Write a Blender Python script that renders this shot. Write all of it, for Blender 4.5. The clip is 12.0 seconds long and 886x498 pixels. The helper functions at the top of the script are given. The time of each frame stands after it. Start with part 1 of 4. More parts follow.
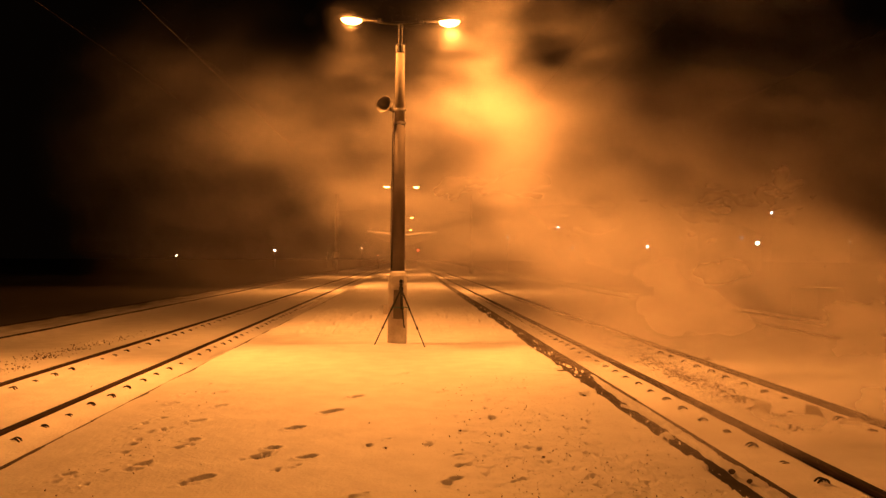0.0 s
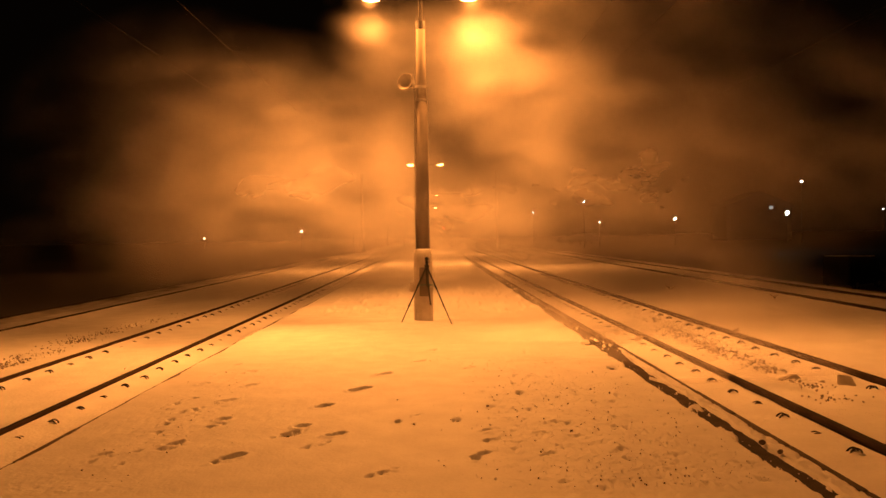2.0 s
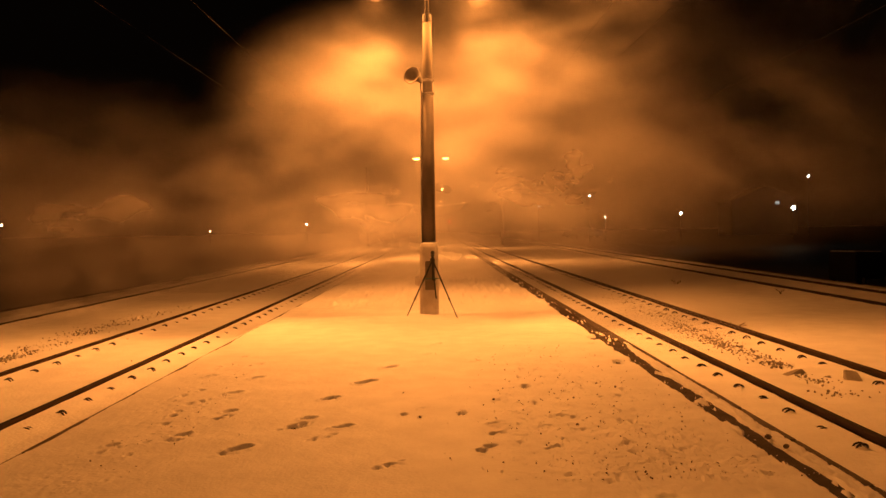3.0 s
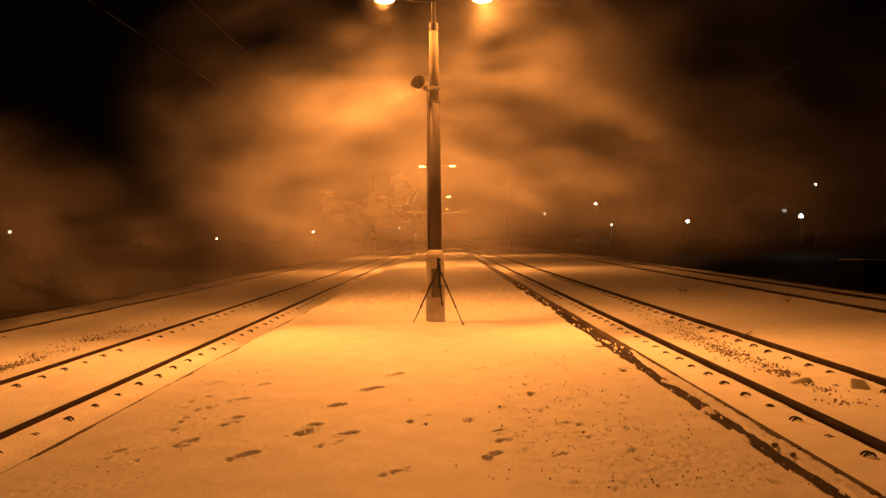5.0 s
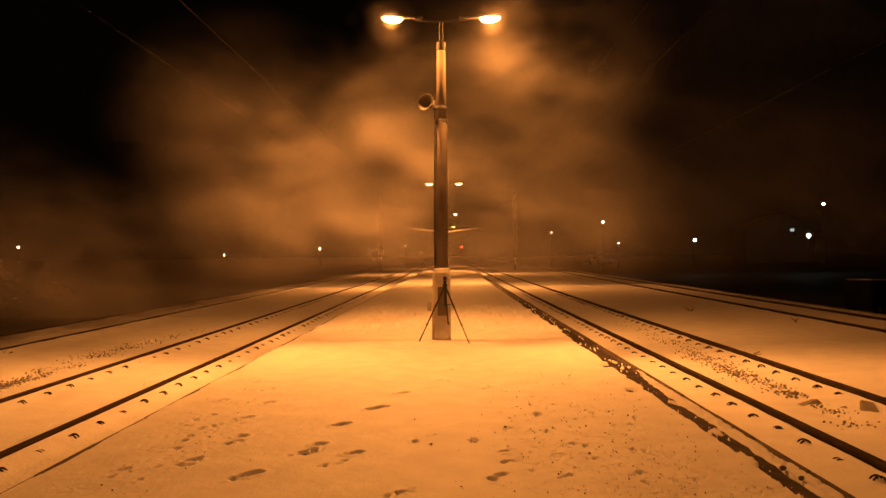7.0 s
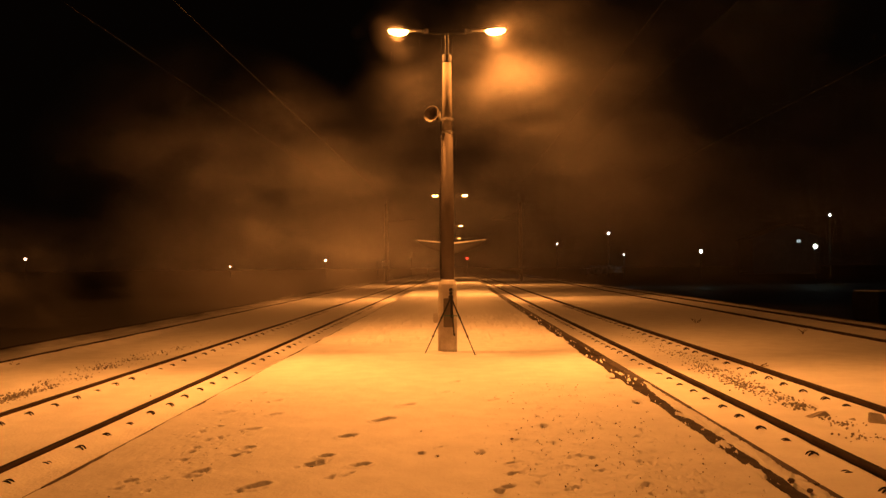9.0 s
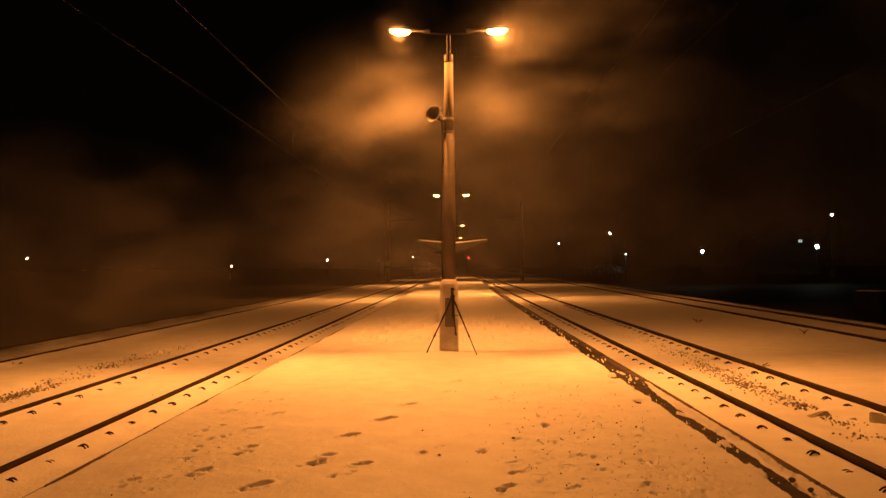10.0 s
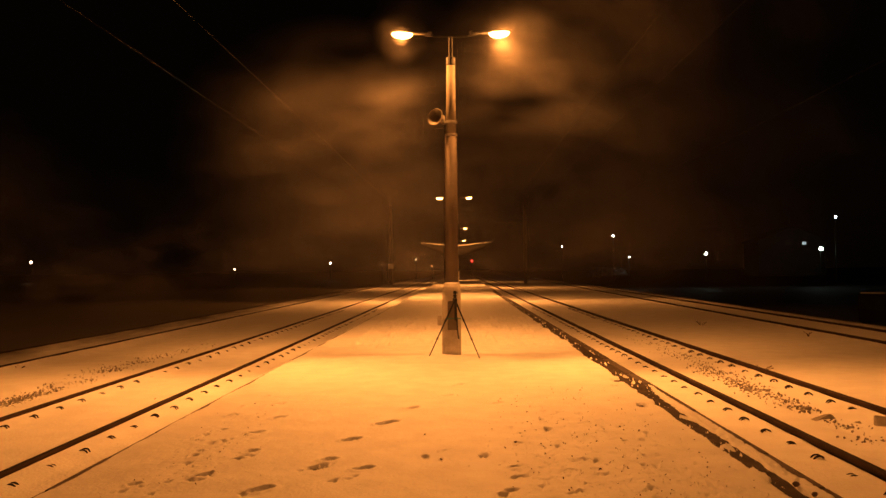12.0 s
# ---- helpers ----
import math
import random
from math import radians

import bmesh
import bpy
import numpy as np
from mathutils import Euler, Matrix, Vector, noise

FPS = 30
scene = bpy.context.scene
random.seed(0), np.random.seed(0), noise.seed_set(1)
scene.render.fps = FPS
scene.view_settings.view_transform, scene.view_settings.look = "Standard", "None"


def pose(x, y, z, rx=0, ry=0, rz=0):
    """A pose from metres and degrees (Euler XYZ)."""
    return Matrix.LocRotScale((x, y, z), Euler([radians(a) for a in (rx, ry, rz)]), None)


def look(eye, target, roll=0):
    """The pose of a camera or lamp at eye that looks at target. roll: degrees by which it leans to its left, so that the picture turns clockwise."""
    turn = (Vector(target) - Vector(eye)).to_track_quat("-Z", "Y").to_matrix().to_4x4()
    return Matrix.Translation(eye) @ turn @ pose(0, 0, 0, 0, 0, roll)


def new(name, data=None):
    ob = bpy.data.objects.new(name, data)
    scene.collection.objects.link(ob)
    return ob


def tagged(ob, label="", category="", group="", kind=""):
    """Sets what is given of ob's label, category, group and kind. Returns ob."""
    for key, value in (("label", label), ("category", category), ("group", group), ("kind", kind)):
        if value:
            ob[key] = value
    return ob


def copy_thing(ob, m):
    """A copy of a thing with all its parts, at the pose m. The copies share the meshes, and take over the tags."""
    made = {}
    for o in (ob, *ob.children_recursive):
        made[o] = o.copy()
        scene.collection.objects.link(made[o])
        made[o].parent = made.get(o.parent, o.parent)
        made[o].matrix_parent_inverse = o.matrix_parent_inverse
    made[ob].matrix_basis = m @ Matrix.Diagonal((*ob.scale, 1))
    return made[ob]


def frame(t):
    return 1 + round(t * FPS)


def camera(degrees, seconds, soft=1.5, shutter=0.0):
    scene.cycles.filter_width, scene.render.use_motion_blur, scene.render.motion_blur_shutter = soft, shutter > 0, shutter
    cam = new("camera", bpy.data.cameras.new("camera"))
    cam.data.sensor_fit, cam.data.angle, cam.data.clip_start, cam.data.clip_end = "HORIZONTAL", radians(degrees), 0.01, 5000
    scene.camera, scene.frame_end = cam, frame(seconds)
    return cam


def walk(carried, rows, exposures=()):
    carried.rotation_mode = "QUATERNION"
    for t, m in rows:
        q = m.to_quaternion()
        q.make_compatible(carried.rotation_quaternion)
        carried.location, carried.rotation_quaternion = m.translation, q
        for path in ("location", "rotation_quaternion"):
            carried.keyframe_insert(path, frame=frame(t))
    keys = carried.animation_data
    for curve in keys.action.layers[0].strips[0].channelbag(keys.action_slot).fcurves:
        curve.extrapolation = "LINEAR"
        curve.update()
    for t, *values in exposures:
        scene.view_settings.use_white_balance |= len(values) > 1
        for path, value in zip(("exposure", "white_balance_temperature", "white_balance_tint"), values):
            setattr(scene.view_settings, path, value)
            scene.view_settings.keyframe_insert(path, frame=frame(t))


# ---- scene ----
cam = camera(57.8, 12.0)
PATH = [
    (0, (-0.049, -0.015, 1.468), (0.04, 1.983, 1.494), 0.2),
    (0.5, (-0.046, -0.005, 1.463), (0.048, 1.993, 1.478), 0.3),
    (1, (-0.037, -0.005, 1.462), (0.036, 1.994, 1.46), 0.0),
    (1.5, (-0.036, -0.009, 1.459), (0.017, 1.99, 1.443), 0.0),
    (2, (-0.032, -0.005, 1.461), (-0.008, 1.995, 1.431), -1.1),
    (2.5, (-0.041, -0.007, 1.459), (-0.026, 1.992, 1.409), -0.8),
    (3, (-0.044, -0.013, 1.458), (-0.033, 1.987, 1.413), -0.9),
    (5, (-0.045, -0.029, 1.457), (-0.049, 1.971, 1.431), -0.8),
    (5.5, (-0.046, -0.027, 1.458), (-0.055, 1.972, 1.439), -0.9),
    (6, (-0.041, -0.027, 1.463), (-0.049, 1.973, 1.455), -0.6),
    (6.5, (-0.043, -0.027, 1.465), (-0.055, 1.973, 1.469), -0.3),
    (7, (-0.042, -0.029, 1.469), (-0.062, 1.971, 1.487), -0.5),
    (7.5, (-0.047, -0.03, 1.471), (-0.07, 1.969, 1.499), -0.6),
    (9.5, (-0.05, -0.051, 1.471), (-0.086, 1.948, 1.519), -0.5),
    (10, (-0.051, -0.058, 1.469), (-0.088, 1.941, 1.515), -0.5),
    (10.5, (-0.05, -0.052, 1.475), (-0.091, 1.947, 1.515), -0.6),
    (11, (-0.043, -0.049, 1.477), (-0.087, 1.95, 1.524), -0.6),
    (11.5, (-0.041, -0.048, 1.473), (-0.086, 1.951, 1.526), -0.5),
    (12, (-0.038, -0.039, 1.474), (-0.083, 1.96, 1.527), -0.6),
]
walk(cam, [(t, look(eye, target, roll)) for t, eye, target, roll in PATH])

# ---- night sky, lamps, exposure ----
scene.view_settings.exposure = 0.0
world = bpy.data.worlds.new("night")
scene.world = world
world.use_nodes = True
bg = world.node_tree.nodes["Background"]
bg.inputs["Color"].default_value = (1.0, 0.55, 0.32, 1)
bg.inputs["Strength"].default_value = 0.0012

SODIUM = (1.0, 0.316, 0.056)
POSTS = [(-0.22, 14.0), (-0.40, 46.2), (-0.44, 80.0), (-0.50, 114.0)]
POST_BEHIND = (-0.10, -18.0)
ARM = 0.85          # half the span between the two lamp heads
LAMP_Z = 5.655
LAMP_WATTS = 1700.0
scene.cycles.transparent_max_bounces = 48


def lamp_light(x, y, z, watts, aim=None, half=80.0, soft=0.6):
    """one beam of a lantern; with no aim it shines all round"""
    data = bpy.data.lights.new("sodium_lamp", "SPOT" if aim else "POINT")
    data.energy, data.color, data.shadow_soft_size = watts, SODIUM, 0.09
    ob = new("sodium_lamp", data)
    ob.location = (x, y, z)
    if aim:
        data.spot_size, data.spot_blend = radians(2 * half), soft
        ob.matrix_basis = look((x, y, z), (x + aim[0], y + aim[1], z + aim[2]))
    return ob


# each lantern throws a beam down, two long beams along the platform, and softer light all round
for n, (px, py) in enumerate(POSTS + [POST_BEHIND]):
    for side in (-1, 1):
        x, y, z = px + side * ARM + (0.04 if n == 0 else 0.0), py, LAMP_Z - 0.04
        lamp_light(x, y, z, LAMP_WATTS * (0.34 if n == 0 else 0.9), (side * 0.42, 0, -1), 62, 0.8)
        if n < 3:
            lamp_light(x, y, z, LAMP_WATTS * (2.0 if n == 0 else 2.4), (side * 1.15, -1.35, -0.98), 58, 0.8)
        if n < 2:
            lamp_light(x, y, z, LAMP_WATTS * (1.25 if n == 0 else 0.7), (side * 0.55, 1.5, -1.0), 46, 0.9)
        if n == 0:
            lamp_light(x, y, z, LAMP_WATTS * 0.42)
        if n == len(POSTS):
            lamp_light(x, y, z, LAMP_WATTS * 2.3, (side * 0.5, 1.5, -0.75), 56, 0.9)


# ---- materials ----
def material(name, colour, rough=0.6, metal=0.0, vary=0.25, scale=6.0, fine=60.0, bump=0.2, depth=0.01, second=None, spec=0.3, per_object=0.0):
    m = bpy.data.materials.new(name)
    m.use_nodes = True
    nt = m.node_tree
    n, link = nt.nodes, nt.links
    b = n["Principled BSDF"]
    b.inputs["Metallic"].default_value = metal
    b.inputs["Specular IOR Level"].default_value = spec
    tc = n.new("ShaderNodeTexCoord")
    big = n.new("ShaderNodeTexNoise")
    big.inputs["Scale"].default_value, big.inputs["Detail"].default_value = scale, 5
    small = n.new("ShaderNodeTexNoise")
    small.inputs["Scale"].default_value, small.inputs["Detail"].default_value = fine, 3
    for tex in (big, small):
        link.new(tc.outputs["Object"], tex.inputs["Vector"])
    mix = n.new("ShaderNodeMix")
    mix.data_type = "RGBA"
    dark = tuple(c * (1 - vary) for c in colour)
    mix.inputs["A"].default_value = (*(second or dark), 1)
    mix.inputs["B"].default_value = (*colour, 1)
    ramp = n.new("ShaderNodeMapRange")
    ramp.inputs["From Min"].default_value, ramp.inputs["From Max"].default_value = 0.35, 0.65
    link.new(big.outputs["Fac"], ramp.inputs["Value"])
    link.new(ramp.outputs["Result"], mix.inputs["Factor"])
    hsv = n.new("ShaderNodeHueSaturation")
    val = n.new("ShaderNodeMapRange")
    val.inputs["To Min"].default_value, val.inputs["To Max"].default_value = 1 - vary * 0.6, 1 + vary * 0.6
    link.new(small.outputs["Fac"], val.inputs["Value"])
    if per_object:
        info = n.new("ShaderNodeObjectInfo")
        ob_val = n.new("ShaderNodeMapRange")
        ob_val.inputs["To Min"].default_value, ob_val.inputs["To Max"].default_value = 1 - per_object, 1 + per_object
        mul = n.new("ShaderNodeMath")
        mul.operation = "MULTIPLY"
        link.new(info.outputs["Random"], ob_val.inputs["Value"])
        link.new(ob_val.outputs["Result"], mul.inputs[0])
        link.new(val.outputs["Result"], mul.inputs[1])
        link.new(mul.outputs["Value"], hsv.inputs["Value"])
    else:
        link.new(val.outputs["Result"], hsv.inputs["Value"])
    link.new(mix.outputs["Result"], hsv.inputs["Color"])
    link.new(hsv.outputs["Color"], b.inputs["Base Color"])
    rr = n.new("ShaderNodeMapRange")
    rr.inputs["To Min"].default_value, rr.inputs["To Max"].default_value = max(rough - 0.12, 0.05), min(rough + 0.12, 1)
    link.new(small.outputs["Fac"], rr.inputs["Value"])
    link.new(rr.outputs["Result"], b.inputs["Roughness"])
    add = n.new("ShaderNodeMath")
    add.operation = "ADD"
    link.new(big.outputs["Fac"], add.inputs[0])
    link.new(small.outputs["Fac"], add.inputs[1])
    bp = n.new("ShaderNodeBump")
    bp.inputs["Strength"].default_value, bp.inputs["Distance"].default_value = bump, depth
    link.new(add.outputs["Value"], bp.inputs["Height"])
    link.new(bp.outputs["Normal"], b.inputs["Normal"])
    return m


def glowing(name, colour, strength):
    m = bpy.data.materials.new(name)
    m.use_nodes = True
    b = m.node_tree.nodes["Principled BSDF"]
    b.inputs["Base Color"].default_value = (0.8, 0.8, 0.8, 1)
    b.inputs["Emission Color"].default_value = (*colour, 1)
    b.inputs["Emission Strength"].default_value = strength
    return m


def blown_snow_material():
    """airborne snow: mostly clear, scattering light both ways in wisps"""
    m = bpy.data.materials.new("airborne_snow")
    m.use_nodes = True
    n, link = m.node_tree.nodes, m.node_tree.links
    n.remove(n["Principled BSDF"])
    tc = n.new("ShaderNodeTexCoord")
    mp = n.new("ShaderNodeMapping")
    mp.inputs["Rotation"].default_value = (0, radians(35), 0)
    mp.inputs["Scale"].default_value = (0.55, 1.0, 1.0)
    link.new(tc.outputs["Object"], mp.inputs["Vector"])
    info = n.new("ShaderNodeObjectInfo")
    shift = n.new("ShaderNodeVectorMath")
    shift.operation = "MULTIPLY_ADD"
    shift.inputs[1].default_value = (40, 23, 31)
    link.new(info.outputs["Random"], shift.inputs[0])
    link.new(mp.outputs["Vector"], shift.inputs[2])
    wisps = n.new("ShaderNodeTexNoise")
    wisps.inputs["Scale"].default_value, wisps.inputs["Detail"].default_value = 0.42, 3
    wisps.inputs["Roughness"].default_value, wisps.inputs["Distortion"].default_value = 0.52, 0.35
    link.new(shift.outputs["Vector"], wisps.inputs["Vector"])
    ramp = n.new("ShaderNodeMapRange")
    ramp.interpolation_type = "SMOOTHSTEP"
    ramp.inputs["From Min"].default_value, ramp.inputs["From Max"].default_value = 0.32, 0.72
    link.new(wisps.outputs["Fac"], ramp.inputs["Value"])
    fine = n.new("ShaderNodeTexNoise")
    fine.inputs["Scale"].default_value, fine.inputs["Detail"].default_value = 1.4, 4
    fine.inputs["Roughness"].default_value, fine.inputs["Distortion"].default_value = 0.54, 0.15
    link.new(shift.outputs["Vector"], fine.inputs["Vector"])
    curl = n.new("ShaderNodeMapRange")
    curl.interpolation_type = "SMOOTHSTEP"
    curl.inputs["From Min"].default_value, curl.inputs["From Max"].default_value = 0.24, 0.76
    curl.inputs["To Min"].default_value, curl.inputs["To Max"].default_value = 0.25, 1.45
    link.new(fine.outputs["Fac"], curl.inputs["Value"])
    both = n.new("ShaderNodeMath")
    both.operation = "MULTIPLY"
    link.new(ramp.outputs["Result"], both.inputs[0])
    link.new(curl.outputs["Result"], both.inputs[1])
    att = n.new("ShaderNodeAttribute")
    att.attribute_name = "thick"
    mul = n.new("ShaderNodeMath")
    mul.operation, mul.use_clamp = "MULTIPLY", True
    link.new(both.outputs["Value"], mul.inputs[0])
    link.new(att.outputs["Fac"], mul.inputs[1])
    scatter, clear, mix = n.new("ShaderNodeMixShader"), n.new("ShaderNodeBsdfTransparent"), n.new("ShaderNodeMixShader")
    front, back = n.new("ShaderNodeBsdfDiffuse"), n.new("ShaderNodeBsdfTranslucent")
    for k, shader in enumerate((front, back)):
        shader.inputs["Color"].default_value = (0.92, 0.86, 0.83, 1)
        link.new(shader.outputs[0], scatter.inputs[k + 1])
    link.new(mul.outputs["Value"], mix.inputs[0])
    link.new(clear.outputs[0], mix.inputs[1])
    link.new(scatter.outputs[0], mix.inputs[2])
    link.new(mix.outputs[0], n["Material Output"].inputs["Surface"])
    return m




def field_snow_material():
    """snow by the tracks; past the outer lines streaked with dark soil, which also paints in the dimness there"""
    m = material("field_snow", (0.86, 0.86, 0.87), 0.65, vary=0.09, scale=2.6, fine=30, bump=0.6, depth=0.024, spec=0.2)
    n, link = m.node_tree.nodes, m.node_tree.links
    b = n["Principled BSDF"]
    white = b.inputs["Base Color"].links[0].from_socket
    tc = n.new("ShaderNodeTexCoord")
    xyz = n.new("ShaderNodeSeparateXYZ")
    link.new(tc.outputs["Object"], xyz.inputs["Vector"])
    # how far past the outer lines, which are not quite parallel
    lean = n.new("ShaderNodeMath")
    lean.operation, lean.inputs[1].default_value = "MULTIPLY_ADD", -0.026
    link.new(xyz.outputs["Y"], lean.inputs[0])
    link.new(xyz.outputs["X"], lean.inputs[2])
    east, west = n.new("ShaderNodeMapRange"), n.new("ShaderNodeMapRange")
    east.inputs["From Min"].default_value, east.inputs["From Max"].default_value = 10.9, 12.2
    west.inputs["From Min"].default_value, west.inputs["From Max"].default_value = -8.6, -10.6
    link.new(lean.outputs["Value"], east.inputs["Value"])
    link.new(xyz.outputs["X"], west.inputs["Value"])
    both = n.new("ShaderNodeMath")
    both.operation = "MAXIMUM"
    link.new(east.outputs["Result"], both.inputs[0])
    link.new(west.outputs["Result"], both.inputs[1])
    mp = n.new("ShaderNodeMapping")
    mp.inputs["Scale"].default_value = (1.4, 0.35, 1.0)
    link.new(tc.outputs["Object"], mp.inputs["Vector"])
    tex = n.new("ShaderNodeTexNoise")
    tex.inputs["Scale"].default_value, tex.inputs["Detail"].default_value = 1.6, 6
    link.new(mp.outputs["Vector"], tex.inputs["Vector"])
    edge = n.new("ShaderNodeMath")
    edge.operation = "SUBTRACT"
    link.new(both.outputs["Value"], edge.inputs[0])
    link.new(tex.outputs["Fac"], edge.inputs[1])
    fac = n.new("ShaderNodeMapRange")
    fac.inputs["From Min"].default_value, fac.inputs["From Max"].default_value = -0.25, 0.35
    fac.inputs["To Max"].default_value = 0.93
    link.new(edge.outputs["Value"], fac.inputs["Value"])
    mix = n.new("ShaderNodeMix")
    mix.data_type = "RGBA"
    # dark ground colour, standing in for shade past the outer lines too
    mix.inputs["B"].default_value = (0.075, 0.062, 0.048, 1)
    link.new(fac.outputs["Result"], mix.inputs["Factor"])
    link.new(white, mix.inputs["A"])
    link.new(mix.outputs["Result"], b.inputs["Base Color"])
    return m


SNOW = material("snow", (0.86, 0.86, 0.87), 0.65, vary=0.07, scale=1.7, fine=45, bump=0.25, depth=0.012, spec=0.2)
SNOW_ROUGH = material("wind_packed_snow", (0.82, 0.82, 0.83), 0.7, vary=0.10, scale=3.0, fine=42, bump=0.35, depth=0.016, spec=0.2)
ASPHALT = material("wet_asphalt", (0.058, 0.044, 0.036), 0.7, vary=0.5, scale=5, fine=120, bump=0.5, depth=0.006, spec=0.1)
DARK_GRIT = material("dark_grit", (0.13, 0.10, 0.08), 0.8, vary=0.4, scale=20, fine=90, bump=0.4, depth=0.004)
KERB = material("kerb_concrete", (0.085, 0.066, 0.055), 0.75, vary=0.4, scale=4, fine=90, bump=0.4, depth=0.006, per_object=0.2)
RUST = material("rusted_rail_steel", (0.052, 0.033, 0.024), 0.85, metal=0.0, vary=0.45, scale=3, fine=70, bump=0.3, depth=0.004, spec=0.06)
RAIL_TOP = material("worn_rail_head", (0.035, 0.026, 0.021), 0.8, metal=0.0, vary=0.3, scale=2, fine=40, bump=0.1, depth=0.002, spec=0.08)
CLIP_STEEL = material("clip_steel", (0.035, 0.026, 0.022), 0.6, metal=0.3, vary=0.4, scale=20, fine=160, bump=0.3, depth=0.002, per_object=0.2)
FROSTED = material("frosted_concrete", (0.62, 0.60, 0.57), 0.8, vary=0.3, scale=2.6, fine=40, bump=0.5, depth=0.01, second=(0.38, 0.34, 0.30))
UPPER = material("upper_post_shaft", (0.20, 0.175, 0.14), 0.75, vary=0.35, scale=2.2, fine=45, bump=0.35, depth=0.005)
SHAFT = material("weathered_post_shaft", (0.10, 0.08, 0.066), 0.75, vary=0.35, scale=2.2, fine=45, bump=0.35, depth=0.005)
GALVANISED = material("galvanised_steel", (0.33, 0.32, 0.31), 0.5, metal=0.6, vary=0.25, scale=9, fine=90, bump=0.15, depth=0.002)
DARK_METAL = material("dark_painted_metal", (0.045, 0.042, 0.040), 0.5, metal=0.3, vary=0.3, scale=8, fine=80, bump=0.15, depth=0.002)
HORN_GREY = material("horn_paint", (0.13, 0.11, 0.09), 0.6, vary=0.25, scale=9, fine=70, bump=0.15, depth=0.002)
HATCH = material("grey_hatch_paint", (0.15, 0.125, 0.10), 0.6, metal=0.1, vary=0.3, scale=7, fine=70, bump=0.2, depth=0.003)
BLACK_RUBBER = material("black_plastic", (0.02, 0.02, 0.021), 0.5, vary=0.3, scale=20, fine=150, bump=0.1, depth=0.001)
ALU = material("brushed_aluminium", (0.25, 0.24, 0.23), 0.4, metal=0.8, vary=0.2, scale=20, fine=200, bump=0.1, depth=0.001)
TEAL = material("teal_plastic", (0.03, 0.16, 0.14), 0.5, vary=0.2, scale=20, fine=120, bump=0.1, depth=0.001)
STONE = material("ballast_stone", (0.34, 0.31, 0.28), 0.8, vary=0.6, scale=24, fine=90, bump=0.4, depth=0.006)
SLEEPER = material("sleeper_concrete", (0.36, 0.33, 0.29), 0.8, vary=0.3, scale=6, fine=60, bump=0.4, depth=0.006)
DARK_STEEL = material("dark_canopy_steel", (0.022, 0.019, 0.017), 0.6, metal=0.2, vary=0.3, scale=2, fine=30, bump=0.2, depth=0.004)
WALL_DARK = material("dark_plaster", (0.022, 0.021, 0.02), 0.85, vary=0.3, scale=1.2, fine=20, bump=0.3, depth=0.01)
TWIG = material("dry_grass", (0.16, 0.11, 0.06), 0.8, vary=0.3, scale=20, fine=100, bump=0.1, depth=0.002)
PINE = material("snowy_bush", (0.35, 0.36, 0.37), 0.85, vary=0.5, scale=1.5, fine=12, bump=0.4, depth=0.03, second=(0.05, 0.055, 0.05))
BLOWN = blown_snow_material()
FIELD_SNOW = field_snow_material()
LENS_GLOW = glowing("sodium_lens_glow", (1.0, 0.50, 0.12), 30.0)
COLD_GLOW = glowing("cold_white_glow", (0.80, 1.0, 0.84), 16.0)
BLUE_GLOW = glowing("blue_white_glow", (0.80, 0.90, 1.0), 14.0)
WARM_GLOW = glowing("warm_glow", (1.0, 0.60, 0.38), 14.0)
WHITE_GLOW = glowing("white_glow", (1.0, 0.92, 0.80), 16.0)
RED_GLOW = glowing("red_signal_glow", (1.0, 0.03, 0.02), 6.0)
WINDOW_GLOW = glowing("lit_window", (0.75, 0.95, 1.0), 0.55)


# ---- mesh helpers ----
def link_mesh(name, bm, mat, parent=None, label="", smooth=False):
    me = bpy.data.meshes.new(name)
    if smooth:
        for f in bm.faces:
            f.smooth = True
    bm.to_mesh(me)
    bm.free()
    mats = mat if isinstance(mat, (list, tuple)) else [mat]
    for m in mats:
        me.materials.append(m)
    ob = new(name, me)
    if parent:
        ob.parent = parent
    if label:
        tagged(ob, label)
    return ob


def part(name, bm, mat, parent, label="", smooth=False):
    return link_mesh(name, bm, mat, parent, label, smooth)


def thing(name, x, y, z, label, category, group="", kind=""):
    ob = new(name)
    ob.empty_display_size = 0.2
    ob.location = (x, y, z)
    return tagged(ob, label, category, group, kind)


def box(bm, sx, sy, sz, m=Matrix(), bevel=0.0):
    r = bmesh.ops.create_cube(bm, size=1.0, matrix=m @ Matrix.Diagonal((sx, sy, sz, 1)))
    if bevel:
        edges = list({e for v in r["verts"] for e in v.link_edges})
        bmesh.ops.bevel(bm, geom=edges, offset=bevel, segments=2, affect="EDGES", clamp_overlap=True)


def tube(bm, a, b, r1, r2=None, seg=10):
    a, b = Vector(a), Vector(b)
    d = b - a
    m = Matrix.Translation((a + b) / 2) @ d.to_track_quat("Z", "Y").to_matrix().to_4x4()
    bmesh.ops.create_cone(bm, cap_ends=True, segments=seg, radius1=r1, radius2=r1 if r2 is None else r2, depth=d.length, matrix=m)


